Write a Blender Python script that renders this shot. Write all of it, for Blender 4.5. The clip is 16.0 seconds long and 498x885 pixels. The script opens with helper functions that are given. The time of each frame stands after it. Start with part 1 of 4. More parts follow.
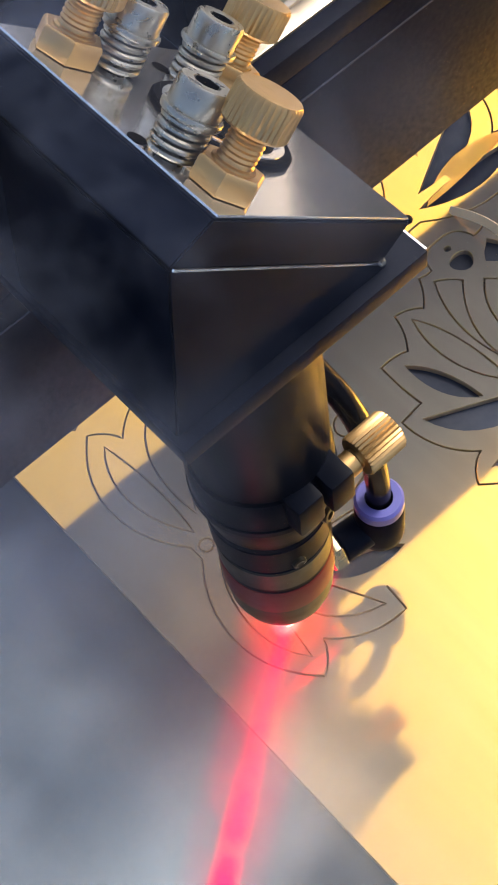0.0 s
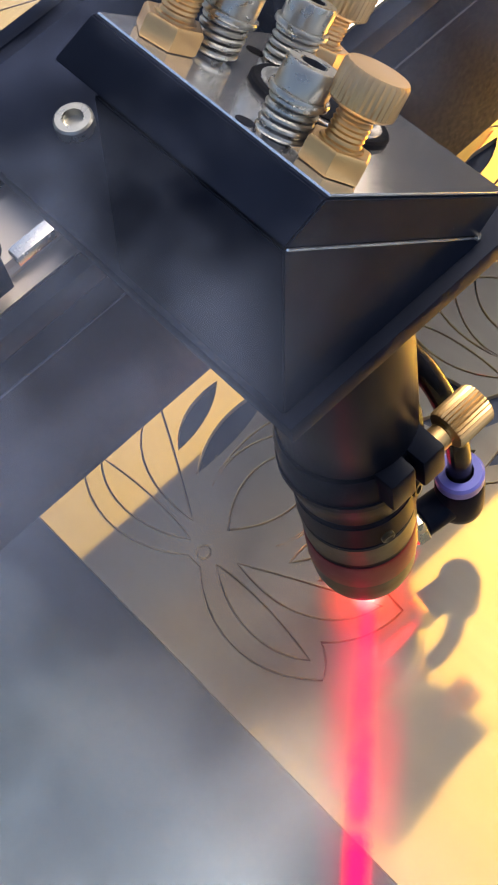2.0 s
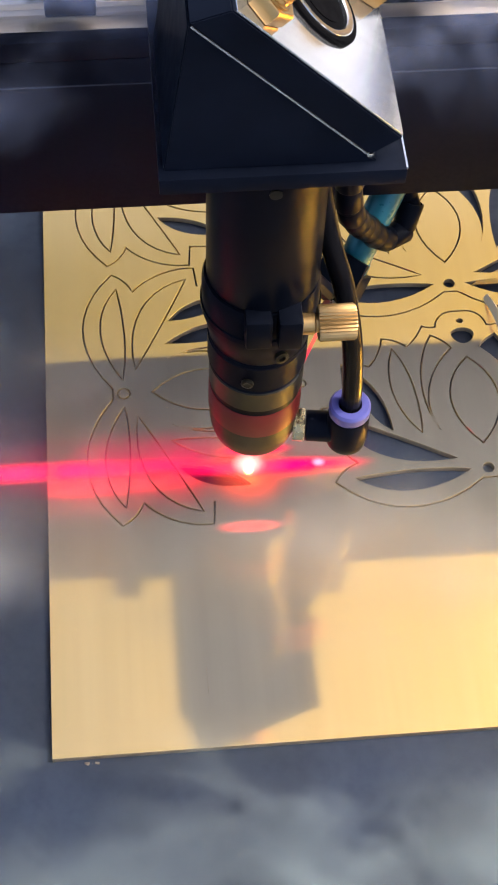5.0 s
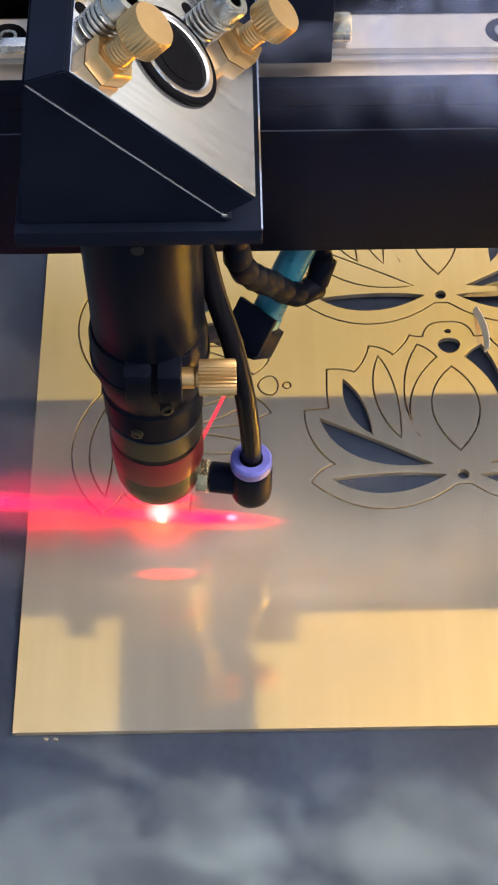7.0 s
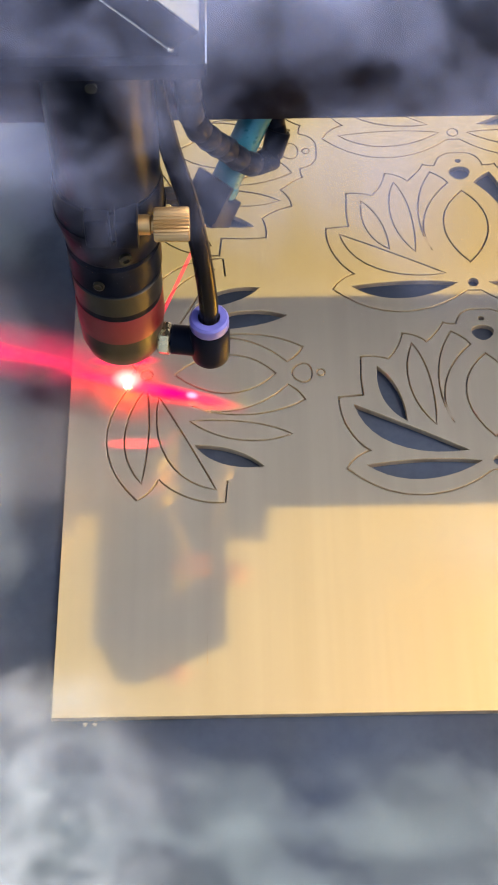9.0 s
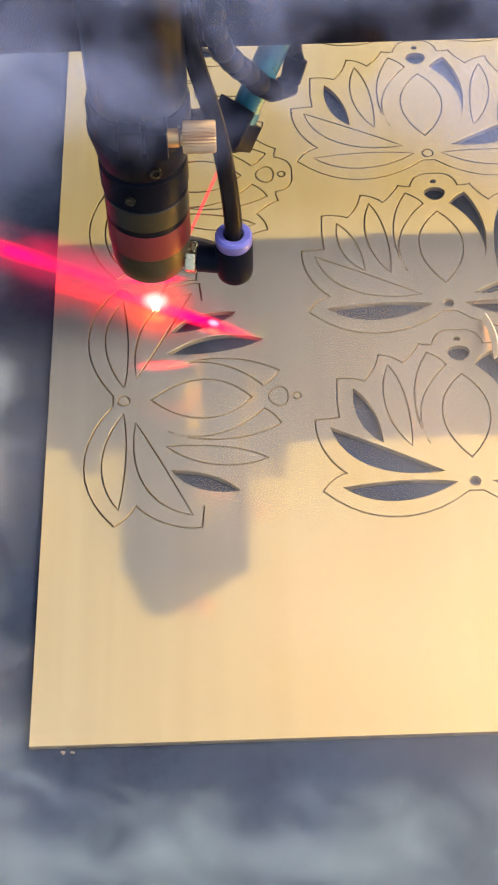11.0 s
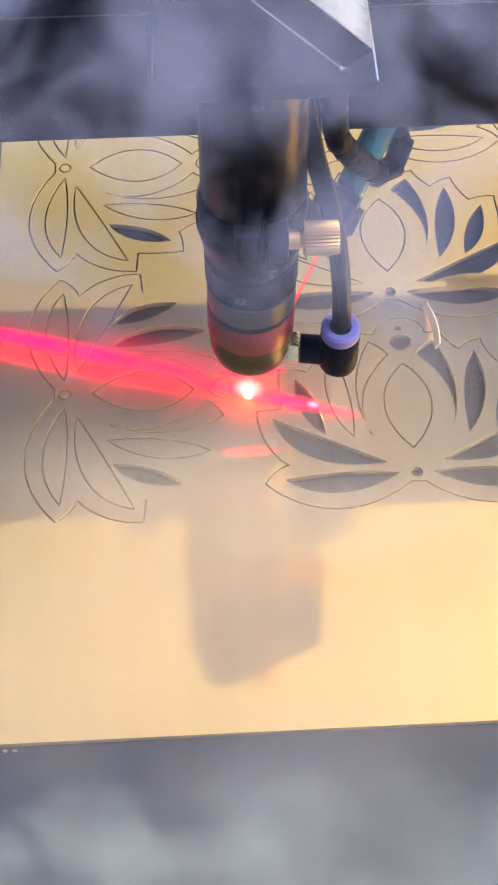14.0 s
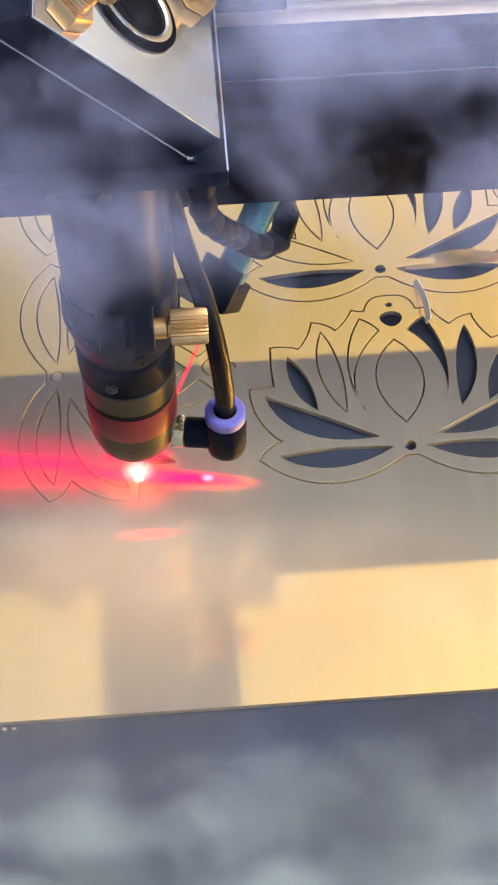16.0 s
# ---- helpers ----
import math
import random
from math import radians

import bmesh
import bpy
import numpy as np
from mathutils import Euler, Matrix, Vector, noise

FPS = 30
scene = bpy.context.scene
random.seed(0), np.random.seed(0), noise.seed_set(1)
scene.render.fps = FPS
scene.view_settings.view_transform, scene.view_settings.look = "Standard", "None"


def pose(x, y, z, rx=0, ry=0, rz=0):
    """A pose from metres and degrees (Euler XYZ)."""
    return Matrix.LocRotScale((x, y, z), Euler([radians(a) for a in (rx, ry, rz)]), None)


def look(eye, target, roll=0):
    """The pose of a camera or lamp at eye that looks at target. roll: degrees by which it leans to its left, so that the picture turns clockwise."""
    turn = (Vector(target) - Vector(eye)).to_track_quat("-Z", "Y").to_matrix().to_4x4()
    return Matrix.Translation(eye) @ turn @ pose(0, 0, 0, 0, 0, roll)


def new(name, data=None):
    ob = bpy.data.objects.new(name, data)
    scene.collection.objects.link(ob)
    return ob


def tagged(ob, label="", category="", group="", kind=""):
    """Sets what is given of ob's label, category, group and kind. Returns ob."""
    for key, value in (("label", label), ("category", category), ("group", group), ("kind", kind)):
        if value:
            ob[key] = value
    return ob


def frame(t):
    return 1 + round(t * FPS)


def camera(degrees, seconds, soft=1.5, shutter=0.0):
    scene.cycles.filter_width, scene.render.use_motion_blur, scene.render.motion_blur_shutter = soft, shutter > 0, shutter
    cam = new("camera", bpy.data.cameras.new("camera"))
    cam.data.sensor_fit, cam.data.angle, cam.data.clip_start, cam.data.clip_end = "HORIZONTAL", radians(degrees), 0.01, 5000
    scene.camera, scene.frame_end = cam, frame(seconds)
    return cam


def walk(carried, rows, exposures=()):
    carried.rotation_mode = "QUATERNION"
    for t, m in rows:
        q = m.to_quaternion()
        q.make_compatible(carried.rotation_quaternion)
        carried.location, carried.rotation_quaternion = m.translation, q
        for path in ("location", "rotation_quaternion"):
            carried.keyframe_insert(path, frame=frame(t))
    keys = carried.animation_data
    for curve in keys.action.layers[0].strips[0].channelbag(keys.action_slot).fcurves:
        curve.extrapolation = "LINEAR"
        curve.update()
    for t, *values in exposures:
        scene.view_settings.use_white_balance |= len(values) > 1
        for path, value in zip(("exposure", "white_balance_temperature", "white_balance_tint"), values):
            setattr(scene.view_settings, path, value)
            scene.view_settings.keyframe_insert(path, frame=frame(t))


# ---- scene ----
cam = camera(18.76, 16.0, soft=1.9)

CAMERA_ROWS = [
    (0, pose(-0.0484, -0.0301, 0.3528, 27.78, 5.34, -41.87)),
    (0.5, pose(-0.0490, -0.0283, 0.3533, 27.68, 5.50, -42.88)),
    (1, pose(-0.0506, -0.0313, 0.3562, 27.86, 5.50, -42.79)),
    (1.5, pose(-0.0483, -0.0309, 0.3535, 27.71, 5.65, -43.00)),
    (2, pose(-0.0388, -0.0333, 0.3570, 27.05, 7.03, -42.85)),
    (2.5, pose(-0.0489, -0.0455, 0.3537, 29.35, 5.36, -40.48)),
    (3, pose(-0.0379, -0.1002, 0.3860, 31.57, 4.45, -33.06)),
    (3.5, pose(-0.0316, -0.1337, 0.4023, 32.36, 1.69, -25.11)),
    (3.7, pose(-0.0305, -0.1304, 0.4005, 32.41, 0.31, -21.68)),
    (5.8, pose(0.0630, -0.1597, 0.3852, 32.42, -0.53, -1.18)),
    (6, pose(0.0642, -0.1615, 0.3871, 32.57, -0.44, -1.09)),
    (6.5, pose(0.0648, -0.1606, 0.3891, 32.85, -0.06, -1.10)),
    (7, pose(0.0628, -0.1631, 0.3913, 33.39, 0.04, -0.97)),
    (7.5, pose(0.0586, -0.1603, 0.3926, 33.57, 0.10, -0.97)),
    (8, pose(0.0542, -0.1568, 0.3924, 33.59, 0.12, -0.84)),
    (8.5, pose(0.0535, -0.1606, 0.3902, 33.63, 0.28, -0.72)),
    (9, pose(0.0532, -0.1677, 0.3874, 33.64, 0.25, -0.99)),
    (9.5, pose(0.0558, -0.1720, 0.3872, 33.94, 0.47, -1.17)),
    (10, pose(0.0604, -0.1676, 0.3902, 33.87, 0.69, -1.33)),
    (10.2, pose(0.0628, -0.1673, 0.3887, 34.13, 0.95, -1.40)),
    (12.3, pose(0.0602, -0.1596, 0.3943, 33.90, 0.24, -1.94)),
    (12.5, pose(0.0587, -0.1590, 0.3929, 33.86, -0.00, -2.07)),
    (13, pose(0.0588, -0.1581, 0.3932, 33.45, -0.08, -2.26)),
    (13.5, pose(0.0593, -0.1579, 0.3933, 33.14, -0.46, -2.66)),
    (14, pose(0.0683, -0.1587, 0.3938, 32.86, -0.01, -2.96)),
    (14.5, pose(0.0696, -0.1610, 0.3885, 33.16, -0.05, -3.58)),
    (15, pose(0.0694, -0.1638, 0.3884, 33.27, -0.08, -3.63)),
    (15.5, pose(0.0708, -0.1638, 0.3885, 33.00, 0.08, -3.57)),
    (16, pose(0.0677, -0.1681, 0.3884, 33.32, 0.41, -4.06)),
]
EXPOSURES = [(0, 0.74), (2, 0.82), (3.0, 0.86), (3.7, 0.95), (5.8, 0.98), (6.5, 0.98), (7.5, 1.0), (9.5, 1.06), (12.3, 1.12), (14.5, 1.06), (16, 1.10)]

# time, place of the laser focus on the sheet (mm), heading of the red line (degrees) fitted to the camera's view
HEAD_ROWS = [
    (0, 24.8, 86.4, 215), (0.5, 23.9, 106.2, 208), (1, 27.5, 94.4, 213), (1.5, 34.0, 76.8, 221), (2, 45.0, 77.2, 223),
    (2.5, 31.9, 92.1, 210), (3, 36.2, 98.1, 190), (3.5, 52.7, 90.1, 183), (3.7, 60.9, 90.5, 183), (5.8, 57.4, 84.5, 175),
    (6, 49.7, 86.3, 174), (6.5, 48.8, 77.2, 175), (7, 40.3, 68.2, 176), (7.5, 26.9, 73.9, 177), (8, 14.7, 76.4, 177),
    (8.5, 11.0, 95.6, 169), (9, 18.1, 112.4, 165), (9.5, 14.4, 125.8, 157), (10, 10.6, 145.1, 155), (10.2, 12.4, 151.8, 155),
    (12.3, 64.4, 155.2, 159), (12.5, 62.8, 147.8, 160), (13, 72.7, 138.8, 161), (13.5, 78.4, 128.7, 162), (14, 82.3, 113.4, 163),
    (14.5, 72.9, 100.4, 167), (15, 71.2, 89.8, 169), (15.5, 65.1, 77.9, 171), (16, 48.8, 76.7, 172),
]

# ---- light ----
SUN_ELEV, SUN_AZ = 50.0, 88.0      # degrees; azimuth from +y towards +x
scene.cycles.transparent_max_bounces = 40
world = bpy.data.worlds.new("workshop_daylight")
scene.world = world
world.use_nodes = True
wn = world.node_tree.nodes
sky = wn.new("ShaderNodeTexSky")
sky.sky_type = "NISHITA"
sky.sun_disc = False
sky.sun_elevation, sky.sun_rotation = radians(SUN_ELEV), radians(SUN_AZ)
sky.air_density, sky.dust_density, sky.ozone_density = 0.8, 5.5, 0.6
world.node_tree.links.new(sky.outputs[0], wn["Background"].inputs[0])
wn["Background"].inputs[1].default_value = 0.15

sun_data = bpy.data.lights.new("sun", "SUN")
sun_data.energy, sun_data.angle, sun_data.color = 0.7, radians(18), (1.0, 0.97, 0.92)
sun = new("sun", sun_data)
_e, _a = radians(SUN_ELEV), radians(SUN_AZ)
sun.matrix_world = look((math.sin(_a) * math.cos(_e) * 5, math.cos(_a) * math.cos(_e) * 5, math.sin(_e) * 5), (0, 0, 0))


# ---- materials ----
def material(name, color, rough=0.5, metal=0.0, vary=0.15, scale=60.0, bump=0.0, bump_scale=400.0, stretch=(1, 1, 1), rough_vary=0.1, coat=0.0, aniso=0.0, spec=0.5):
    """A principled surface with broad stains and fine grain, in object space."""
    m = bpy.data.materials.new(name)
    m.use_nodes = True
    nt = m.node_tree
    n, l = nt.nodes, nt.links
    b = n["Principled BSDF"]
    b.inputs["Metallic"].default_value = metal
    b.inputs["Coat Weight"].default_value = coat
    b.inputs["Specular IOR Level"].default_value = spec
    b.inputs["Anisotropic"].default_value = aniso
    tc, mp = n.new("ShaderNodeTexCoord"), n.new("ShaderNodeMapping")
    mp.inputs["Scale"].default_value = stretch
    l.new(tc.outputs["Object"], mp.inputs["Vector"])
    broad, fine = n.new("ShaderNodeTexNoise"), n.new("ShaderNodeTexNoise")
    broad.inputs["Scale"].default_value, broad.inputs["Detail"].default_value = scale, 5
    fine.inputs["Scale"].default_value, fine.inputs["Detail"].default_value = bump_scale, 3
    l.new(mp.outputs[0], broad.inputs["Vector"])
    l.new(mp.outputs[0], fine.inputs["Vector"])
    ramp = n.new("ShaderNodeMapRange")
    ramp.inputs["From Min"].default_value, ramp.inputs["From Max"].default_value = 0.3, 0.7
    ramp.inputs["To Min"].default_value, ramp.inputs["To Max"].default_value = 1 - vary, 1 + vary
    l.new(broad.outputs["Fac"], ramp.inputs["Value"])
    mul = n.new("ShaderNodeVectorMath")
    mul.operation = "SCALE"
    mul.inputs[0].default_value = color
    l.new(ramp.outputs[0], mul.inputs["Scale"])
    l.new(mul.outputs[0], b.inputs["Base Color"])
    rr = n.new("ShaderNodeMapRange")
    rr.inputs["From Min"].default_value, rr.inputs["From Max"].default_value = 0.3, 0.7
    rr.inputs["To Min"].default_value, rr.inputs["To Max"].default_value = max(0.02, rough - rough_vary), rough + rough_vary
    l.new(fine.outputs["Fac"], rr.inputs["Value"])
    l.new(rr.outputs[0], b.inputs["Roughness"])
    if bump:
        bp = n.new("ShaderNodeBump")
        bp.inputs["Strength"].default_value, bp.inputs["Distance"].default_value = bump, 0.0003
        l.new(fine.outputs["Fac"], bp.inputs["Height"])
        l.new(bp.outputs[0], b.inputs["Normal"])
    return m


def glow(name, color, strength):
    m = bpy.data.materials.new(name)
    m.use_nodes = True
    b = m.node_tree.nodes["Principled BSDF"]
    b.inputs["Base Color"].default_value = (*color, 1)
    b.inputs["Emission Color"].default_value = (*color, 1)
    b.inputs["Emission Strength"].default_value = strength
    return m


def soft_material(name, color, amount, size, noise_scale, emit=0.0, low=0.42, high=0.75, power=1.0, core=0.0, detail=3.5, curl=0.4):
    """A thin veil: clear at its rim, thickest in its middle, torn by noise. size: half extents in metres."""
    m = bpy.data.materials.new(name)
    m.use_nodes = True
    nt = m.node_tree
    n, l = nt.nodes, nt.links
    n.remove(n["Principled BSDF"])
    tc, mp = n.new("ShaderNodeTexCoord"), n.new("ShaderNodeMapping")
    mp.inputs["Scale"].default_value = [1 / s for s in size]
    l.new(tc.outputs["Object"], mp.inputs["Vector"])
    ln = n.new("ShaderNodeVectorMath")
    ln.operation = "LENGTH"
    l.new(mp.outputs[0], ln.inputs[0])
    fall = n.new("ShaderNodeMapRange")
    fall.interpolation_type = "SMOOTHSTEP"
    fall.inputs["From Min"].default_value, fall.inputs["From Max"].default_value = 1.0, core
    l.new(ln.outputs["Value"], fall.inputs["Value"])
    pw = n.new("ShaderNodeMath")
    pw.operation = "POWER"
    pw.inputs[1].default_value = power
    l.new(fall.outputs[0], pw.inputs[0])
    info = n.new("ShaderNodeObjectInfo")
    off = n.new("ShaderNodeVectorMath")
    off.operation = "ADD"
    l.new(tc.outputs["Object"], off.inputs[0])
    l.new(info.outputs["Random"], off.inputs[1])
    nz = n.new("ShaderNodeTexNoise")
    nz.inputs["Scale"].default_value, nz.inputs["Detail"].default_value, nz.inputs["Distortion"].default_value = noise_scale, detail, curl
    l.new(off.outputs[0], nz.inputs["Vector"])
    nr = n.new("ShaderNodeMapRange")
    nr.inputs["From Min"].default_value, nr.inputs["From Max"].default_value = low, high
    l.new(nz.outputs["Fac"], nr.inputs["Value"])
    a1 = n.new("ShaderNodeMath")
    a1.operation = "MULTIPLY"
    l.new(pw.outputs[0], a1.inputs[0])
    l.new(nr.outputs[0], a1.inputs[1])
    a2 = n.new("ShaderNodeMath")
    a2.operation = "MULTIPLY"
    a2.inputs[1].default_value = amount
    l.new(a1.outputs[0], a2.inputs[0])
    clear = n.new("ShaderNodeBsdfTransparent")
    if emit:
        body = n.new("ShaderNodeEmission")
        body.inputs["Color"].default_value = (*color, 1)
        body.inputs["Strength"].default_value = emit
        out_body = body.outputs[0]
    else:
        d, tr, mx = n.new("ShaderNodeBsdfDiffuse"), n.new("ShaderNodeBsdfTranslucent"), n.new("ShaderNodeMixShader")
        d.inputs["Color"].default_value = tr.inputs["Color"].default_value = (*color, 1)
        l.new(d.outputs[0], mx.inputs[1])
        l.new(tr.outputs[0], mx.inputs[2])
        out_body = mx.outputs[0]
    mix = n.new("ShaderNodeMixShader")
    l.new(a2.outputs[0], mix.inputs["Fac"])
    l.new(clear.outputs[0], mix.inputs[1])
    l.new(out_body, mix.inputs[2])
    l.new(mix.outputs[0], n["Material Output"].inputs["Surface"])
    return m


def gold_material():
    """Satin gold foil over a khaki body: a warm mirror film above a dull ground, finely brushed along y."""
    m = material("brushed_gold_sheet", (0.60, 0.57, 0.50), 0.6, 0.0, 0.06, 25, 0.0, 900, (6, 0.12, 1), 0.05, spec=0.0)
    n, l = m.node_tree.nodes, m.node_tree.links
    film, mix = n.new("ShaderNodeBsdfAnisotropic"), n.new("ShaderNodeMixShader")
    film.inputs["Anisotropy"].default_value = 0.35
    along = n.new("ShaderNodeCombineXYZ")
    along.inputs[1].default_value = 1.0
    l.new(along.outputs[0], film.inputs["Tangent"])
    tc, mp, streak = n.new("ShaderNodeTexCoord"), n.new("ShaderNodeMapping"), n.new("ShaderNodeTexNoise")
    mp.inputs["Scale"].default_value = (1, 0.02, 1)
    streak.inputs["Scale"].default_value, streak.inputs["Detail"].default_value = 1300, 3
    l.new(tc.outputs["Object"], mp.inputs["Vector"])
    l.new(mp.outputs[0], streak.inputs["Vector"])
    tone = n.new("ShaderNodeMapRange")
    tone.inputs["From Min"].default_value, tone.inputs["From Max"].default_value = 0.3, 0.7
    tone.inputs["To Min"].default_value, tone.inputs["To Max"].default_value = 0.90, 1.06
    l.new(streak.outputs["Fac"], tone.inputs["Value"])
    tint = n.new("ShaderNodeVectorMath")
    tint.operation = "SCALE"
    tint.inputs[0].default_value = (1.0, 0.56, 0.065)
    l.new(tone.outputs[0], tint.inputs["Scale"])
    l.new(tint.outputs[0], film.inputs["Color"])
    grain = n.new("ShaderNodeMapRange")
    grain.inputs["From Min"].default_value, grain.inputs["From Max"].default_value = 0.3, 0.7
    grain.inputs["To Min"].default_value, grain.inputs["To Max"].default_value = 0.055, 0.085
    l.new(streak.outputs["Fac"], grain.inputs["Value"])
    l.new(grain.outputs[0], film.inputs["Roughness"])
    mix.inputs["Fac"].default_value = 0.735
    l.new(n["Principled BSDF"].outputs[0], mix.inputs[1])
    l.new(film.outputs[0], mix.inputs[2])
    l.new(mix.outputs[0], n["Material Output"].inputs["Surface"])
    return m


GOLD = gold_material()
BURNT = material("burnt_edge", (0.26, 0.20, 0.14), 0.6, 0.0, 0.3, 200)
CORE = material("sheet_core", (0.75, 0.62, 0.42), 0.5, 0.0, 0.1)
BED = material("bed_surface", (0.010, 0.019, 0.040), 0.6, 0.0, 0.4, 18, 0.3, 300)
BLACK = material("black_anodised", (0.0055, 0.008, 0.016), 0.40, 0.0, 0.35, 40, 0.0, 300, rough_vary=0.03, spec=0.04)
BLACK_TUBE = material("black_tube_gloss", (0.0045, 0.006, 0.011), 0.32, 0.0, 0.1, 60, 0.0, 300, rough_vary=0.0, spec=0.03)
OLIVE = material("dark_brass_tube", (0.016, 0.016, 0.011), 0.36, 0.1, 0.25, 80, 0.0, 300, rough_vary=0.04, spec=0.3)
BEAM = material("black_beam", (0.005, 0.007, 0.016), 0.5, 0.0, 0.4, 20, 0.03, 700, spec=0.07)
STEEL = material("bright_steel", (0.75, 0.72, 0.66), 0.22, 1.0, 0.1, 80, 0.05, 900)
PLATE = material("satin_plate", (0.84, 0.86, 0.90), 0.15, 0.95, 0.08, 140, 0.0, 900, (0.15, 4, 0.15), 0.03)
BRASS = material("brass", (0.56, 0.36, 0.15), 0.34, 0.9, 0.10, 120, 0.0, 300, rough_vary=0.06)
CHROME = material("plated_screw", (0.42, 0.41, 0.36), 0.32, 0.95, 0.15, 150)
RED = material("red_anodised", (0.14, 0.010, 0.014), 0.42, 0.1, 0.15, 90, 0.0, 300, rough_vary=0.05)
PURPLE = material("violet_collar", (0.11, 0.115, 0.40), 0.4, 0.0, 0.1, 100)
TEAL = material("teal_module", (0.02, 0.16, 0.22), 0.35, 0.2, 0.15, 90)
RUBBER = material("black_hose", (0.006, 0.006, 0.008), 0.17, 0.0, 0.2, 120, rough_vary=0.02, spec=0.07)
NUT = material("pale_brass_nut", (0.80, 0.68, 0.44), 0.25, 1.0, 0.12, 150)
BACK = material("blue_grey_seam", (0.045, 0.055, 0.085), 0.55, 0.0, 0.3, 40, 0.0, 300, spec=0.3)
# near-black for shade painted into holes, and for the black mirror ring
SHADE_BLACK = material("hole_shade_and_ring_black", (0.004, 0.004, 0.005), 0.7, 0.0, 0.1, spec=0.03)
RAIL = material("rail_steel", (0.60, 0.52, 0.42), 0.38, 0.8, 0.05, 20, 0.0, 300, rough_vary=0.05)
FLOOR = material("workshop_floor", (0.60, 0.60, 0.60), 0.7, 0.0, 0.2, 3, 0.2, 60)

MM = 0.001


# ---- mesh helpers (millimetres) ----
def part(name, bm, mat, parent=None, label="", smooth=True, at=None):
    bmesh.ops.scale(bm, vec=(MM, MM, MM), verts=bm.verts)
    me = bpy.data.meshes.new(name)
    bmesh.ops.recalc_face_normals(bm, faces=bm.faces)
    if smooth:
        for f in bm.faces:
            f.smooth = True
        for e in bm.edges:
            if len(e.link_faces) == 2 and e.calc_face_angle(0) > radians(35):
                e.smooth = False
    bm.to_mesh(me)
    bm.free()
    me.materials.append(mat)
    ob = new(name, me)
    if parent:
        ob.parent = parent
    if at is not None:
        ob.matrix_basis = at
    if label:
        ob["label"] = label
    return ob


def thing(name, label, category, group="", kind="", at=None):
    ob = new(name)
    ob.empty_display_size = 0.01
    if at is not None:
        ob.matrix_basis = at
    return tagged(ob, label, category, group, kind)


def box(x0, x1, y0, y1, z0, z1, bevel=0.4, bm=None):
    own = bmesh.new()
    bmesh.ops.create_cube(own, size=1)
    for v in own.verts:
        v.co = ((x0 + x1) / 2 + v.co.x * (x1 - x0), (y0 + y1) / 2 + v.co.y * (y1 - y0), (z0 + z1) / 2 + v.co.z * (z1 - z0))
    if bevel:
        bmesh.ops.bevel(own, geom=own.edges[:], offset=bevel, segments=2, affect="EDGES", profile=0.6)
    if bm is None:
        return own
    me = bpy.data.meshes.new("tmp")
    own.to_mesh(me)
    own.free()
    bm.from_mesh(me)
    bpy.data.meshes.remove(me)
    return bm


def lathe(profile, n=48, m=None, ribs=0, rib_depth=0.0, rib_range=None, bm=None):
    """Turns (radius, height) pairs about z, then moves the shape by m. ribs: a knurl between two heights."""
    bm = bm or bmesh.new()
    m = m or Matrix()
    rings = []
    for r, z in profile:
        if r < 1e-6:
            rings.append([bm.verts.new(m @ Vector((0, 0, z)))])
            continue
        ring = []
        for i in range(n):
            a = 2 * math.pi * i / n
            rad = r
            if ribs and rib_range and rib_range[0] <= z <= rib_range[1] and i % 2:
                rad = r - rib_depth
            ring.append(bm.verts.new(m @ Vector((rad * math.cos(a), rad * math.sin(a), z))))
        rings.append(ring)
    for a, b in zip(rings, rings[1:]):
        if len(a) == 1 and len(b) == 1:
            continue
        for i in range(n):
            j = (i + 1) % n
            if len(a) == 1:
                bm.faces.new((a[0], b[i], b[j]))
            elif len(b) == 1:
                bm.faces.new((a[i], a[j], b[0]))
            else:
                bm.faces.new((a[i], a[j], b[j], b[i]))
    return bm


def aim(origin, way):
    """A pose whose z axis points along way."""
    return Matrix.Translation(origin) @ Vector(way).to_track_quat("Z", "Y").to_matrix().to_4x4()


def sweep(points, radius, n=12, bm=None, radii=None):
    """A round cord along points, capped at both ends."""
    bm = bm or bmesh.new()
    pts = [Vector(p) for p in points]
    up = Vector((0, 0, 1))
    rings = []
    for i, p in enumerate(pts):
        d = (pts[min(i + 1, len(pts) - 1)] - pts[max(i - 1, 0)]).normalized()
        side = d.cross(up)
        if side.length < 1e-3:
            side = d.cross(Vector((1, 0, 0)))
        side.normalize()
        up = side.cross(d).normalized()
        r = radii[i] if radii else radius
        rings.append([bm.verts.new(p + r * (math.cos(2 * math.pi * k / n) * side + math.sin(2 * math.pi * k / n) * up)) for k in range(n)])
    for a, b in zip(rings, rings[1:]):
        for k in range(n):
            bm.faces.new((a[k], a[(k + 1) % n], b[(k + 1) % n], b[k]))
    bm.faces.new(rings[0][::-1])
    bm.faces.new(rings[-1])
    return bm


def spline(points, steps=10):
    """Catmull-Rom curve through points."""
    p = [Vector(q) for q in points]
    p = [2 * p[0] - p[1]] + p + [2 * p[-1] - p[-2]]
    out = []
    for i in range(1, len(p) - 2):
        for s in range(steps):
            t = s / steps
            out.append(0.5 * (2 * p[i] + (p[i + 1] - p[i - 1]) * t + (2 * p[i - 1] - 5 * p[i] + 4 * p[i + 1] - p[i + 2]) * t * t
                              + (3 * p[i] - p[i - 1] - 3 * p[i + 1] + p[i + 2]) * t ** 3))
    return out + [p[-2]]


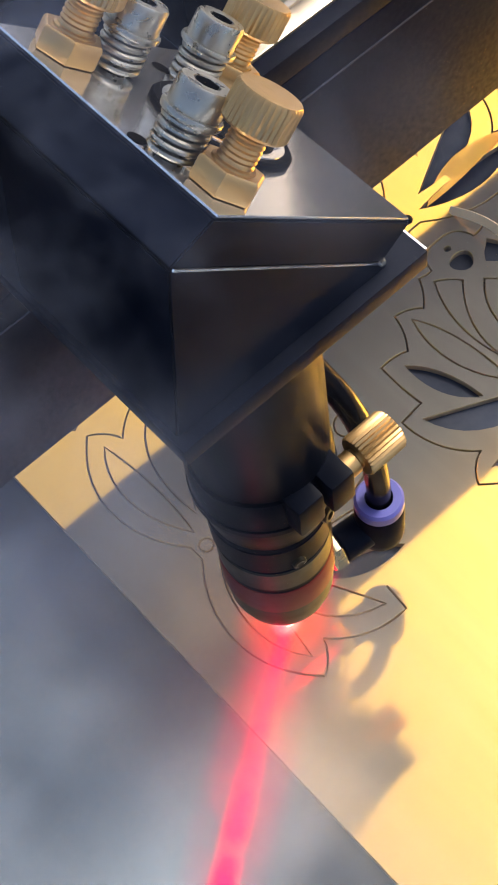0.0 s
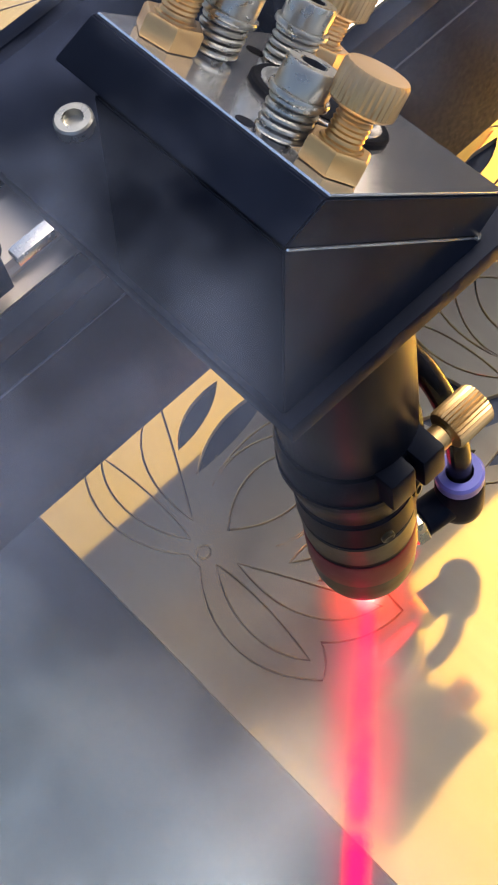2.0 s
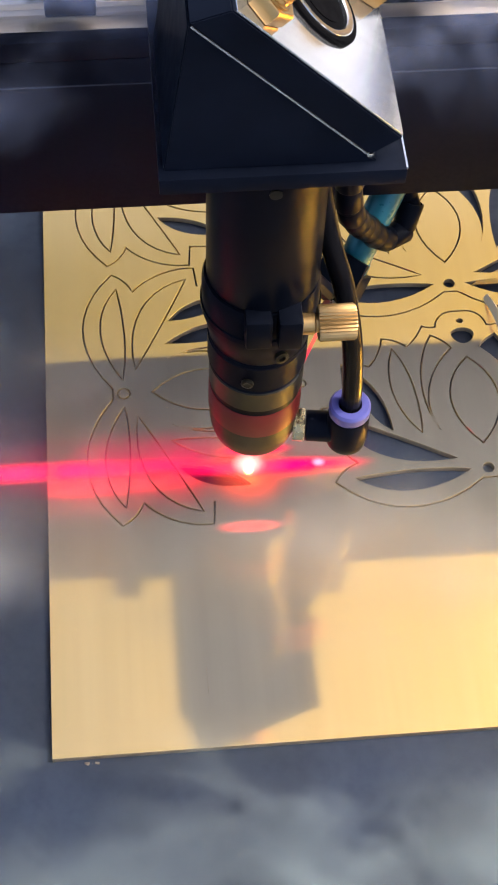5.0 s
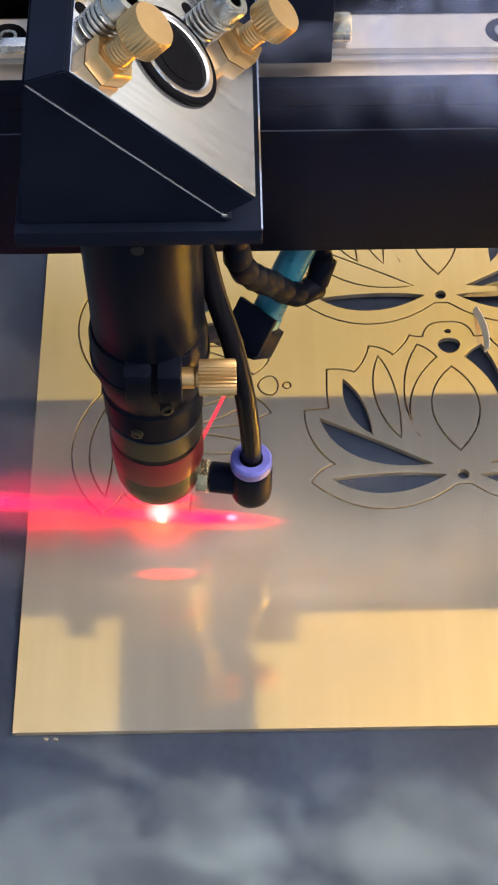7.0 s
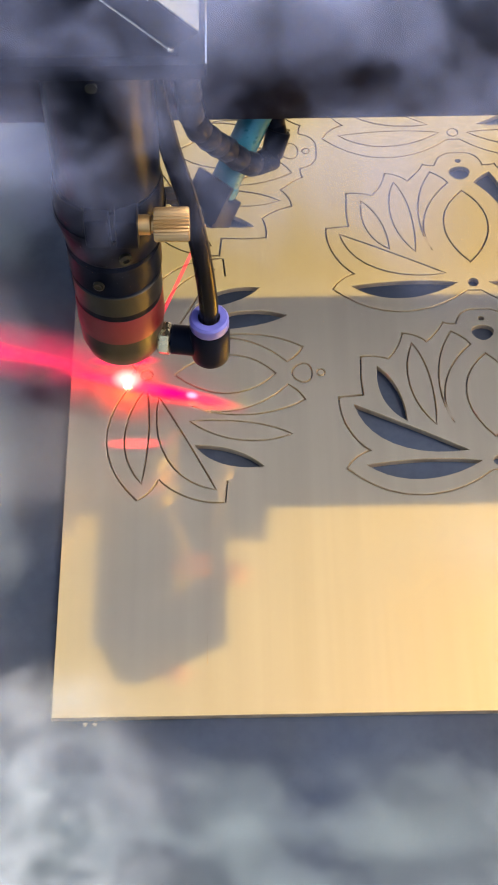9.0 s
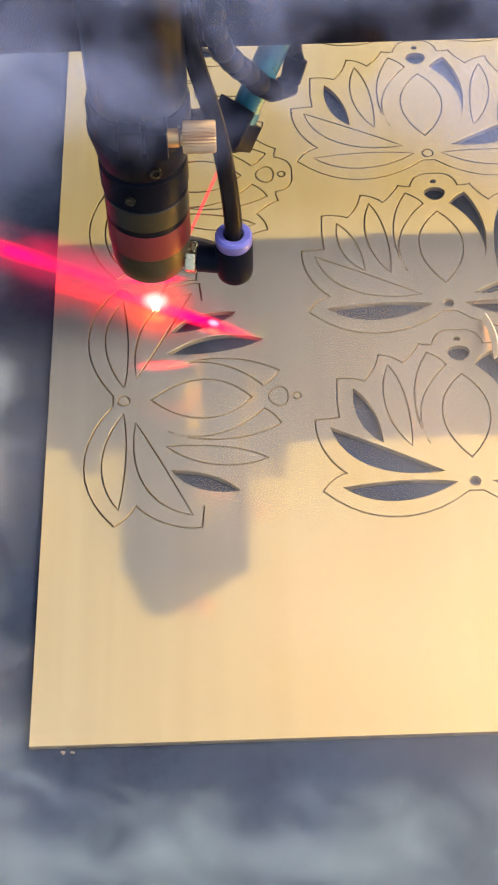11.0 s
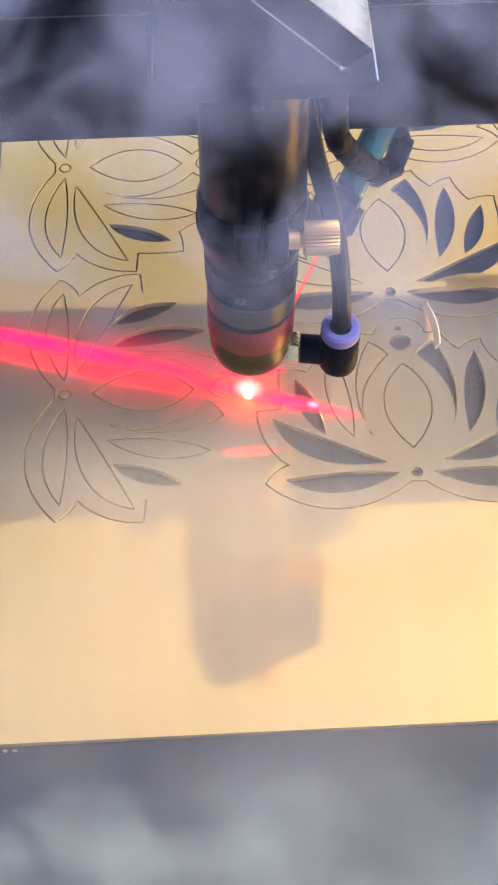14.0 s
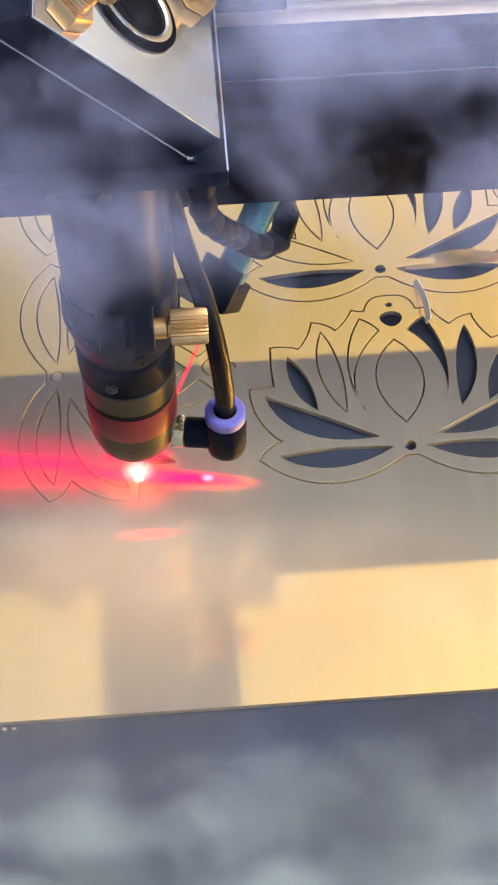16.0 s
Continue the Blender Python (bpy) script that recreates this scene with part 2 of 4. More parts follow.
# ---- setting ----
def setting():
    # added floor out of view, kept pale to brighten the plate's reflection
    floor = part("floor", box(-9000, 9000, -9000, 9000, -940, -900, 0), FLOOR, smooth=False)
    tagged(floor, "plain grey workshop floor below the machine", "floor", kind="structure")
    bed = part("bed", box(-500, 700, -420, 700, -24, -2.0, 2), BED)
    tagged(bed, "dark grey cutting bed hazed with smoke", "cutting bed", kind="structure")
    legs = part("machine_base", box(-520, 720, -440, 720, -900, -24.0, 8), BLACK)
    tagged(legs, "black cabinet of the cutting machine", "machine cabinet", kind="structure")


# ---- the engraved sheet ----
def bez(a, c, d, b, n=10):
    out = []
    for i in range(n):
        t = i / n
        out.append((Vector(a) * (1 - t) ** 3 + 3 * Vector(c) * t * (1 - t) ** 2 + 3 * Vector(d) * t * t * (1 - t) + Vector(b) * t ** 3))
    return out


def side(a, b, bulge, skew=0.0):
    """A bowed edge from a to b; bulge is its height to the left of the way from a to b."""
    a, b = Vector(a), Vector(b)
    d = b - a
    nrm = Vector((-d.y, d.x)).normalized() * bulge * 4 / 3
    return bez(a, a + d * (0.3 + skew) + nrm, a + d * (0.7 + skew) + nrm, b)


def leaf(a, b, left, right, skew_l=0.0, skew_r=0.0):
    return side(a, b, left, skew_l) + side(b, a, right, -skew_r)


def ring_loop(x, y, r, n=14, squash=1.0):
    return [Vector((x + r * math.cos(2 * math.pi * i / n), y + squash * r * math.sin(2 * math.pi * i / n))) for i in range(n)]


def offset(loop, k):
    out = []
    for i, p in enumerate(loop):
        a, b = loop[i - 1], loop[(i + 1) % len(loop)]
        u, v = (p - a).normalized(), (b - p).normalized()
        na, nb = Vector((-u.y, u.x)), Vector((-v.y, v.x))
        s = na + nb
        if s.length < 0.2:
            s = na * 0.4
        else:
            s = s / max(0.6, s.length_squared / 2)
        out.append(p + s * k)
    return out


def half_lotus():
    """The left half of a lotus: its leaves by name, and the outer edge from foot to crown."""
    leaves = {
        "wing": leaf((-40.8, -0.9), (-5.0, 0.0), 1.5, 6.0, 0.05, -0.05),
        "low": leaf((-43.4, 21.8), (-8.6, 4.0), 0.3, 8.2, 0.0, -0.08),
        "mid": leaf((-35.2, 36.7), (-26.9, 15.1), 2.4, 3.6, -0.05, 0.05),
        "tall": leaf((-23.4, 45.5), (-18.1, 13.7), 2.4, 4.6, -0.08, 0.0),
        "inner": side((-10.4, 50.0), (-4.5, 44.8), 0.6)[:] + side((-4.5, 44.8), (-12.2, 13.9), -5.4, 0.05) + side((-12.2, 13.9), (-10.4, 50.0), 4.6),
    }
    edge = (side((-2.2, -3.4), (-46.7, -2.0), 9.3, 0.02) + side((-46.7, -2.2), (-39.3, 4.3), 1.0) + side((-39.3, 4.3), (-47.9, 24.6), 2.6)
            + [Vector((-47.9, 24.6)), Vector((-40.2, 25.3)), Vector((-40.6, 32)), Vector((-40.2, 40.4))] + side((-40.2, 40.4), (-31.4, 39.3), 0.6)
            + side((-31.4, 39.3), (-26.2, 49.6), -0.8) + side((-26.2, 49.6), (-18.6, 46.0), 0.8) + side((-18.6, 46.0), (-12.6, 53.8), -0.5)
            + side((-12.6, 53.8), (-8.3, 53.2), -0.3) + side((-8.3, 53.2), (0, 58.9), 2.4))
    return leaves, edge


def lotus_loops(cx, cy, turn, open_left, open_right, crown_open=True, eye_open=True, edge=True):
    """All cut loops of one lotus in the sheet's millimetres. Leaves named in open_* have dropped out; the others are only outlined."""
    leaves, outer = half_lotus()
    kerf = 0.33
    loops = []

    def outlined(lp):
        loops.append(offset(lp, kerf))
        loops.append(offset(lp, -kerf))

    for sgn, opened in ((1, open_left), (-1, open_right)):
        for nm, lp in leaves.items():
            lp = [Vector((sgn * q.x, q.y)) for q in lp]
            if nm in opened:
                loops.append(lp)
            else:
                outlined(lp)
    outlined(leaf((0, 41.0), (0, 8.8), 7.6, 7.6, -0.03, -0.03))
    crown = [Vector((3.7 * math.sin(a) * (1 + 0.20 * math.cos(a)), 49.4 + 3.2 * math.cos(a))) for a in [2 * math.pi * i / 16 for i in range(16)]]
    if crown_open:
        loops.append(crown)
        loops.append(ring_loop(0, 55.2, 1.2, 10, 0.85))
    else:
        outlined(crown)
        outlined(ring_loop(0, 55.4, 1.3, 10))
    if eye_open:
        loops.append(ring_loop(0, 0, 1.9))
    else:
        outlined(ring_loop(0, 0, 1.9))
    if edge == "foot":
        # only the foot of the outline is cut yet
        run = [Vector((-q.x, q.y)) for q in reversed(outer[:32])] + outer[:32]
        path = [run[0]]
        for q in run[1:]:
            if (q - path[-1]).length > 0.15:
                path.append(q)
        left, right = [], []
        for k, q in enumerate(path):
            d = (path[min(k + 1, len(path) - 1)] - path[max(k - 1, 0)]).normalized()
            w = Vector((-d.y, d.x)) * kerf
            left.append(q + w)
            right.append(q - w)
        loops.append(left + right[::-1])
    elif edge:
        whole = outer + [Vector((-q.x, q.y)) for q in reversed(outer)]
        clean = [whole[0]]
        for q in whole[1:]:
            if (q - clean[-1]).length > 0.15:
                clean.append(q)
        outlined(clean)
    c, s = math.cos(turn), math.sin(turn)
    return [[Vector((cx + c * q.x - s * q.y, cy + s * q.x + c * q.y)) for q in lp] for lp in loops]


def cut_sheet():
    from mathutils import geometry
    thick = 2.0
    loops = [[Vector((0, 0)), Vector((340, 0)), Vector((340, 440)), Vector((0, 440))]]
    right_all = ("wing", "low", "mid", "tall", "inner")
    for i, (x, y) in enumerate([(132.5, 82.1), (131.5, 152.6), (130.9, 221.8), (130.3, 291.5), (129.7, 361)]):
        ol = [("wing", "low", "mid"), ("wing",), ("mid",), ("mid",), ()][i]
        orr = [right_all, right_all, ("low", "mid", "inner"), ("mid",), ()][i]
        loops += lotus_loops(x, y, 0, ol, orr, True, i < 2)
    for x in (23.9, 187.5, 351.0):
        for i, y in enumerate((116.5, 213.7, 311.0)):
            if x > 300:
                continue
            loops += lotus_loops(x - 1.2 * i, y, -math.pi / 2, ("mid", "tall") if i == 0 else ("mid",), ("mid",), False, False, "foot" if i == 0 else True)
    for i, y in enumerate((82.1, 152.6, 221.8)):
        loops += lotus_loops(294.0, y, 0, ("wing",), right_all, True, True) if y < 300 else []
    verts, edges = [], []
    for lp in loops:
        s = len(verts)
        verts += [Vector((min(max(q.x, 0), 340), q.y)) for q in lp]
        edges += [(s + k, s + (k + 1) % len(lp)) for k in range(len(lp))]
    v2, e2, f2, _, _, _ = geometry.delaunay_2d_cdt(verts, edges, [], 0, 1e-5)
    mid = np.array([[sum(v2[k].x for k in f) / 3, sum(v2[k].y for k in f) / 3] for f in f2])
    ea = np.array([[verts[a].x, verts[a].y, verts[b].x, verts[b].y] for a, b in edges])
    inside = np.zeros(len(mid), bool)
    for i in range(0, len(mid), 500):       # a triangle stays where an odd number of loops lies round it
        px, py = mid[i:i + 500, 0:1], mid[i:i + 500, 1:2]
        crosses = (ea[:, 1] > py) != (ea[:, 3] > py)
        with np.errstate(divide="ignore", invalid="ignore"):
            xs = ea[:, 0] + (py - ea[:, 1]) * (ea[:, 2] - ea[:, 0]) / (ea[:, 3] - ea[:, 1])
        inside[i:i + 500] = (crosses & (xs > px)).sum(1) % 2 == 1
    f2 = [f for f, k in zip(f2, inside) if k]
    owner = list(range(len(f2)))

    def root(k):
        while owner[k] != k:
            owner[k] = owner[owner[k]]
            k = owner[k]
        return k

    seen = {}
    for k, f in enumerate(f2):
        for q in range(3):
            e = (min(f[q], f[(q + 1) % 3]), max(f[q], f[(q + 1) % 3]))
            if e in seen:
                owner[root(k)] = root(seen[e])
            else:
                seen[e] = k
    groups = {}
    for k in range(len(f2)):
        groups.setdefault(root(k), []).append(f2[k])
    area = lambda fs: sum(abs((v2[b] - v2[a]).cross(v2[c] - v2[a])) / 2 for a, b, c in fs)
    ranked = sorted(groups.values(), key=area, reverse=True)
    rnd = random.Random(3)
    sheet = None
    for fs in ranked:
        size = area(fs)
        if size < 1.0:
            continue
        used = sorted({k for f in fs for k in f})
        num = {k: q for q, k in enumerate(used)}
        n = len(used)
        mid = Vector((0, 0)) if sheet is None else sum((v2[k] for k in used), Vector((0, 0))) / n
        tris = [tuple(num[k] for k in f) for f in fs]
        count = {}
        for f in tris:
            for q in range(3):
                a, b = f[q], f[(q + 1) % 3]
                count.setdefault((min(a, b), max(a, b)), []).append((a, b))
        pts = [((v2[k].x - mid.x) * MM, (v2[k].y - mid.y) * MM, z) for z in (0, -thick * MM) for k in used]
        # the cut edge: a small rounded lip that runs down into the slit, then the burnt wall
        rim = [a[0] for a in count.values() if len(a) == 1]
        out = {}
        for a, b in rim:
            d = v2[used[b]] - v2[used[a]]
            w = Vector((d.y, -d.x)).normalized() if d.length > 1e-9 else Vector((0, 0))
            for k in (a, b):
                out[k] = out.get(k, Vector((0, 0))) + w
        lip_of = {}
        for k, w in out.items():
            w = w.normalized() * 0.10 if w.length > 1e-6 else w
            lip_of[k] = len(pts)
            p = v2[used[k]] + w - mid
            pts.append((p.x * MM, p.y * MM, -0.12 * MM))
        for k, w in out.items():
            x, y, z = pts[lip_of[k]]
            pts[n + k] = (x, y, -thick * MM)
        faces = tris + [tuple(n + k for k in reversed(f)) for f in tris] + [(b, a, lip_of[a], lip_of[b]) for a, b in rim]
        walls = [(lip_of[b], lip_of[a], n + a, n + b) for a, b in rim]
        name = "gold_sheet" if sheet is None else "lotus" if size > 900 else "leaf_piece"
        me = bpy.data.meshes.new(name)
        me.from_pydata(pts, [], faces + walls)
        me.materials.append(GOLD)
        me.materials.append(BURNT)
        me.polygons.foreach_set("material_index", [0] * len(faces) + [1] * len(walls))
        me.update()
        ob = new(name, me)
        if sheet is None:
            sheet = tagged(ob, "brushed gold plastic sheet laser-cut with lotus ornaments", "sheet")
        else:
            tip = 0.08 if name == "lotus" else 0.35
            ob.parent = sheet
            ob.matrix_basis = pose(mid.x * MM, mid.y * MM, 0, rnd.uniform(-tip, tip), rnd.uniform(-tip, tip), 0)
    return sheet


def offcuts():
    """Cut pieces that have tipped up out of their holes."""
    bm = bmesh.new()
    pts = [Vector((142 + 1.5 * math.sin(t * 2.2), 146 - 21 * t, 0.6 + 5.5 * math.sin(t * math.pi * 0.55))) for t in [i / 10 for i in range(11)]]
    for a, b in zip(pts, pts[1:]):
        w0, w1 = Vector((1.3, 0.2, 2.4)), Vector((1.3, 0.2, 2.4))
        q = [bm.verts.new(v) for v in (a - w0 * 0.5, b - w1 * 0.5, b + w1 * 0.5, a + w0 * 0.5)]
        bm.faces.new(q)
    bmesh.ops.remove_doubles(bm, verts=bm.verts, dist=0.05)
    bmesh.ops.solidify(bm, geom=bm.faces[:], thickness=0.5)
    tagged(part("cut_strip", bm, CORE), "thin pale cut strip curling up out of the sheet", "offcut")
    bm = bmesh.new()
    lp = leaf((0, 0), (35, 1.5), 5.6, 1.2)
    top = [bm.verts.new((q.x, q.y, 0.8 + 0.035 * q.x)) for q in lp]
    f = bm.faces.new(top)
    bmesh.ops.solidify(bm, geom=[f], thickness=1.2)
    tagged(part("dropped_leaf", bm, GOLD, at=pose(0.1390, 0.1518, -0.0012, 0, 0, 2), smooth=False), "gold leaf-shaped cutout lying tilted in its hole", "offcut")
    rnd = random.Random(5)
    for i in range(3):
        bm = box(-0.6, 0.6, -0.3, 0.3, 0, 0.4, 0.1)
        tagged(part("chip", bm, BURNT, at=pose(0.009 + 0.003 * i * rnd.random(), -0.0009 - 0.0006 * rnd.random(), -0.002, 0, 0, rnd.uniform(0, 180))),
               "tiny brown chip of cut sheet on the bed", "chip", "chips along the sheet")


# ---- gantry ----
def gantry():
    g = thing("gantry", "black gantry beam with a bright linear guide rail", "gantry")
    X0, X1 = -420, 560
    part("beam", box(X0, X1, 37, 99, 78, 131.5, 1.0), BEAM, g)
    part("beam_lip", box(X0, X1, 37.1, 41, 131.5, 137.6, 0.5), BEAM, g)
    part("seam", box(X0, X1, 36.8, 37.2, 123.4, 123.75, 0), BACK, g, "thin pale seam on the beam", smooth=False)
    part("rail_foot", box(X0, X1, 42, 64, 131.5, 136.6, 0.6), RAIL, g, "bright steel foot of the rail")
    bm = bmesh.new()
    prof = [(46.4, 136.6), (46.0, 138.0), (47.0, 138.8), (46.0, 139.8), (46.4, 141.2), (58, 141.2), (58.4, 139.8), (57.4, 138.8), (58.4, 138.0), (58, 136.6)]
    a = [bm.verts.new((X0, y, z)) for y, z in prof]
    b = [bm.verts.new((X1, y, z)) for y, z in prof]
    for i in range(len(prof)):
        j = (i + 1) % len(prof)
        bm.faces.new((a[i], a[j], b[j], b[i]))
    bm.faces.new(a)
    bm.faces.new(b[::-1])
    rail = part("rail", bm, RAIL, g, "bright steel linear guide rail", smooth=False)
    for i in range(15):
        x = X0 + 9.2 + i * 60
        # flat dark disc on the rail top paints the bolt hole's shade
        bore = part("bolt_hole", lathe([(0, 141.32), (3.2, 141.32), (3.4, 141.38), (4.4, 141.42), (4.5, 141.2)], 20, Matrix.Translation((x, 52, 0))), SHADE_BLACK, rail, "counterbored bolt hole")
        part("bolt", lathe([(1.4, 141.36), (1.5, 141.5), (2.2, 141.5), (2.4, 141.3)], 16, Matrix.Translation((x, 52, 0))), CHROME, bore)
    chain = part("cable_chain", box(X0, X1, 68, 80, 131.5, 142, 0.6), RUBBER, g, "black cable chain")
    bm = bmesh.new()
    for i in range(int((X1 - X0) / 5)):
        box(X0 + i * 5, X0 + i * 5 + 3.2, 66.8, 80, 142, 144.4, 0, bm)
    tagged(part("chain_links", bm, RUBBER, chain, smooth=False), kind="stuff")
    return g


# ---- laser head (origin at the focus) ----
def thumbscrew(head, base, way, k):
    m = aim(base, way)
    s = part("thumbscrew", lathe([(0, 3.6), (3.5, 3.6), (3.4, 4.2), (2.9, 4.4)] + [(2.9 - 0.25 * (i % 2), 4.6 + i * 0.4) for i in range(14)] + [(0, 10.2)], 24, m), BRASS, head, "brass thumbscrew with knurled head")
    part("hex_nut", lathe([(0, 0), (5.0, 0), (5.3, 0.4), (5.3, 3.4), (4.9, 3.9), (0, 3.9)], 6, m @ pose(0, 0, 0, 0, 0, 20 * k)), BRASS, s)
    part("knurled_head", lathe([(0, 9.4), (4.5, 9.4), (5.1, 9.9), (5.1, 14.6), (4.7, 15.2), (0, 15.2)], 72, m, 1, 0.26, (9.8, 14.8)), BRASS, s)
    return s


def spring_screw(head, base, way):
    m = aim(base, way)
    n = 110
    pts = [m @ Vector((3.5 * math.cos(i / n * 4.6 * 2 * math.pi), 3.5 * math.sin(i / n * 4.6 * 2 * math.pi), 0.5 + 5.6 * i / n)) for i in range(n + 1)]
    s = part("spring_screw", lathe([(0, 0), (2.3, 0), (2.3, 6.8), (0, 6.8)], 16, m), CHROME, head, "socket screw with a coil spring")
    part("spring", sweep(pts, 0.5, 8), CHROME, s, "bright coil spring")
    part("washer", lathe([(0, 6.3), (4.6, 6.3), (4.7, 6.5), (4.7, 7.1), (4.6, 7.3), (0, 7.3)], 28, m), CHROME, s)
    part("screw_head", lathe([(0, 7.3), (4.0, 7.3), (4.1, 7.6), (4.1, 11.2), (3.8, 11.6), (2.1, 11.6), (2.0, 11.4), (2.0, 9.6), (0, 9.6)], 40, m, 1, 0.12, (7.5, 11.3)), CHROME, s)
    # near-black lining paints the shade inside the socket
    part("socket", lathe([(0, 9.7), (1.85, 9.7), (1.9, 11.5), (2.0, 11.55)], 6, m), SHADE_BLACK, s)
    return s


def mirror_mount(h):
    y0, y1 = -17.9, 76
    base = part("base_plate", box(-23.9, 28.8, y0, y1, 144.6, 149.2, 0.35), BLACK, h)
    part("bright_edge", box(28.55, 28.95, y0 + 0.4, y1, 148.8, 149.35, 0), PLATE, base, "thin bright worn edge", smooth=False)
    # wedge under the tilted plate
    bm = bmesh.new()
    tri = [(-22.9, 149.2), (22.6, 149.2), (-16.9, 188.8), (-17.4, 189.0)]
    a = [bm.verts.new((x, -15.3, z)) for x, z in tri]
    b = [bm.verts.new((x, 25.0, z)) for x, z in tri]
    for i in range(4):
        j = (i + 1) % 4
        bm.faces.new((a[i], a[j], b[j], b[i]))
    bm.faces.new(a[::-1])
    bm.faces.new(b)
    bmesh.ops.bevel(bm, geom=bm.edges[:], offset=0.3, segments=2, affect="EDGES")
    part("wedge", bm, BLACK, h)
    # tilted plate: slope along (1, 0, -1), normal (1, 0, 1)
    r = 2 ** -0.5
    m = Matrix(((r, 0, r, 5.6), (0, 1, 0, 11.0), (-r, 0, r, 166.4), (0, 0, 0, 1)))
    def slab(u0, u1, u2, u3, v0, v1, w0, w1, bevel):
        b = bmesh.new()
        low = [b.verts.new(q) for q in ((u0, v0, w0), (u1, v0, w0), (u1, v1, w0), (u0, v1, w0))]
        top = [b.verts.new(q) for q in ((u2, v0, w1), (u3, v0, w1), (u3, v1, w1), (u2, v1, w1))]
        for k in range(4):
            b.faces.new((low[k], low[(k + 1) % 4], top[(k + 1) % 4], top[k]))
        b.faces.new(low[::-1])
        b.faces.new(top)
        if bevel:
            bmesh.ops.bevel(b, geom=b.edges[:], offset=bevel, segments=2, affect="EDGES")
        b.transform(m)
        return b

    plate = part("tilt_plate", slab(-32.3, 21.6, -28.4, 22.8, -26.3, 23.6, 0.15, 8.0, 0.3), BLACK, h, "black tilted mirror plate")
    part("plate_face", slab(-27.6, 22.4, -27.6, 22.4, -26.0, 23.3, 8.0, 8.5, 0.12), PLATE, plate, "bright satin metal face")
    part("bright_edge", slab(-31.6, 21.6, -31.6, 21.6, -26.55, -26.25, -0.2, 0.2, 0), PLATE, plate, "thin bright worn edge", smooth=False)
    part("bright_corner", lathe([(0, -0.6), (0.7, -0.3), (0.7, 0.3), (0, 0.6)], 10, aim(m @ Vector((21.4, -26.5, 0.2)), (0, -1, 0))), STEEL, plate)
    c = m @ Vector((-1.6, -2.4, 8.5))
    part("retaining_ring", lathe([(9.3, -0.1), (9.3, 0.9), (9.8, 1.2), (11.6, 1.2), (12.0, 0.8), (12.0, -0.1)], 48, aim(c, (1, 0, 1))), SHADE_BLACK, plate, "black mirror ring")
    # flat near-black discs paint the shade of the mirror's recess and bore
    part("mirror_recess_shade", lathe([(0, 0.15), (9.3, 0.15), (9.3, 0.3)], 40, aim(c, (1, 0, 1))), SHADE_BLACK, plate)
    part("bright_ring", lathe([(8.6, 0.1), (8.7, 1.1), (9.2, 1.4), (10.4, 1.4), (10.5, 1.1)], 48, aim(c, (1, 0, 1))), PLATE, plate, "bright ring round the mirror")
    part("mirror_bore_shade", lathe([(0, 0.35), (6.2, 0.35), (6.2, 0.1)], 32, aim(m @ Vector((0.2, -1.2, 8.5)), (1, 0, 1))), SHADE_BLACK, plate)
    n = (1, 0, 1)
    up = lambda x, y: (x, y, 184.2 - x)
    for k, (x, y) in enumerate([(-2.4, -8.4), (-2.6, 26.5), (23.4, 24.8)]):
        thumbscrew(h, up(x, y), n, k)
    for x, y in [(-4.6, -0.6), (3.4, 24.0), (15.4, 22.4)]:
        spring_screw(h, up(x, y), n)
        # dark disc paints the shade of a small hole
        bm = lathe([(0, 0.02), (1.6, 0.02), (1.6, 0)], 16, aim(up(x - 2.0, y + 4.2), n))
        part("plate_hole_shade", bm, SHADE_BLACK, plate)


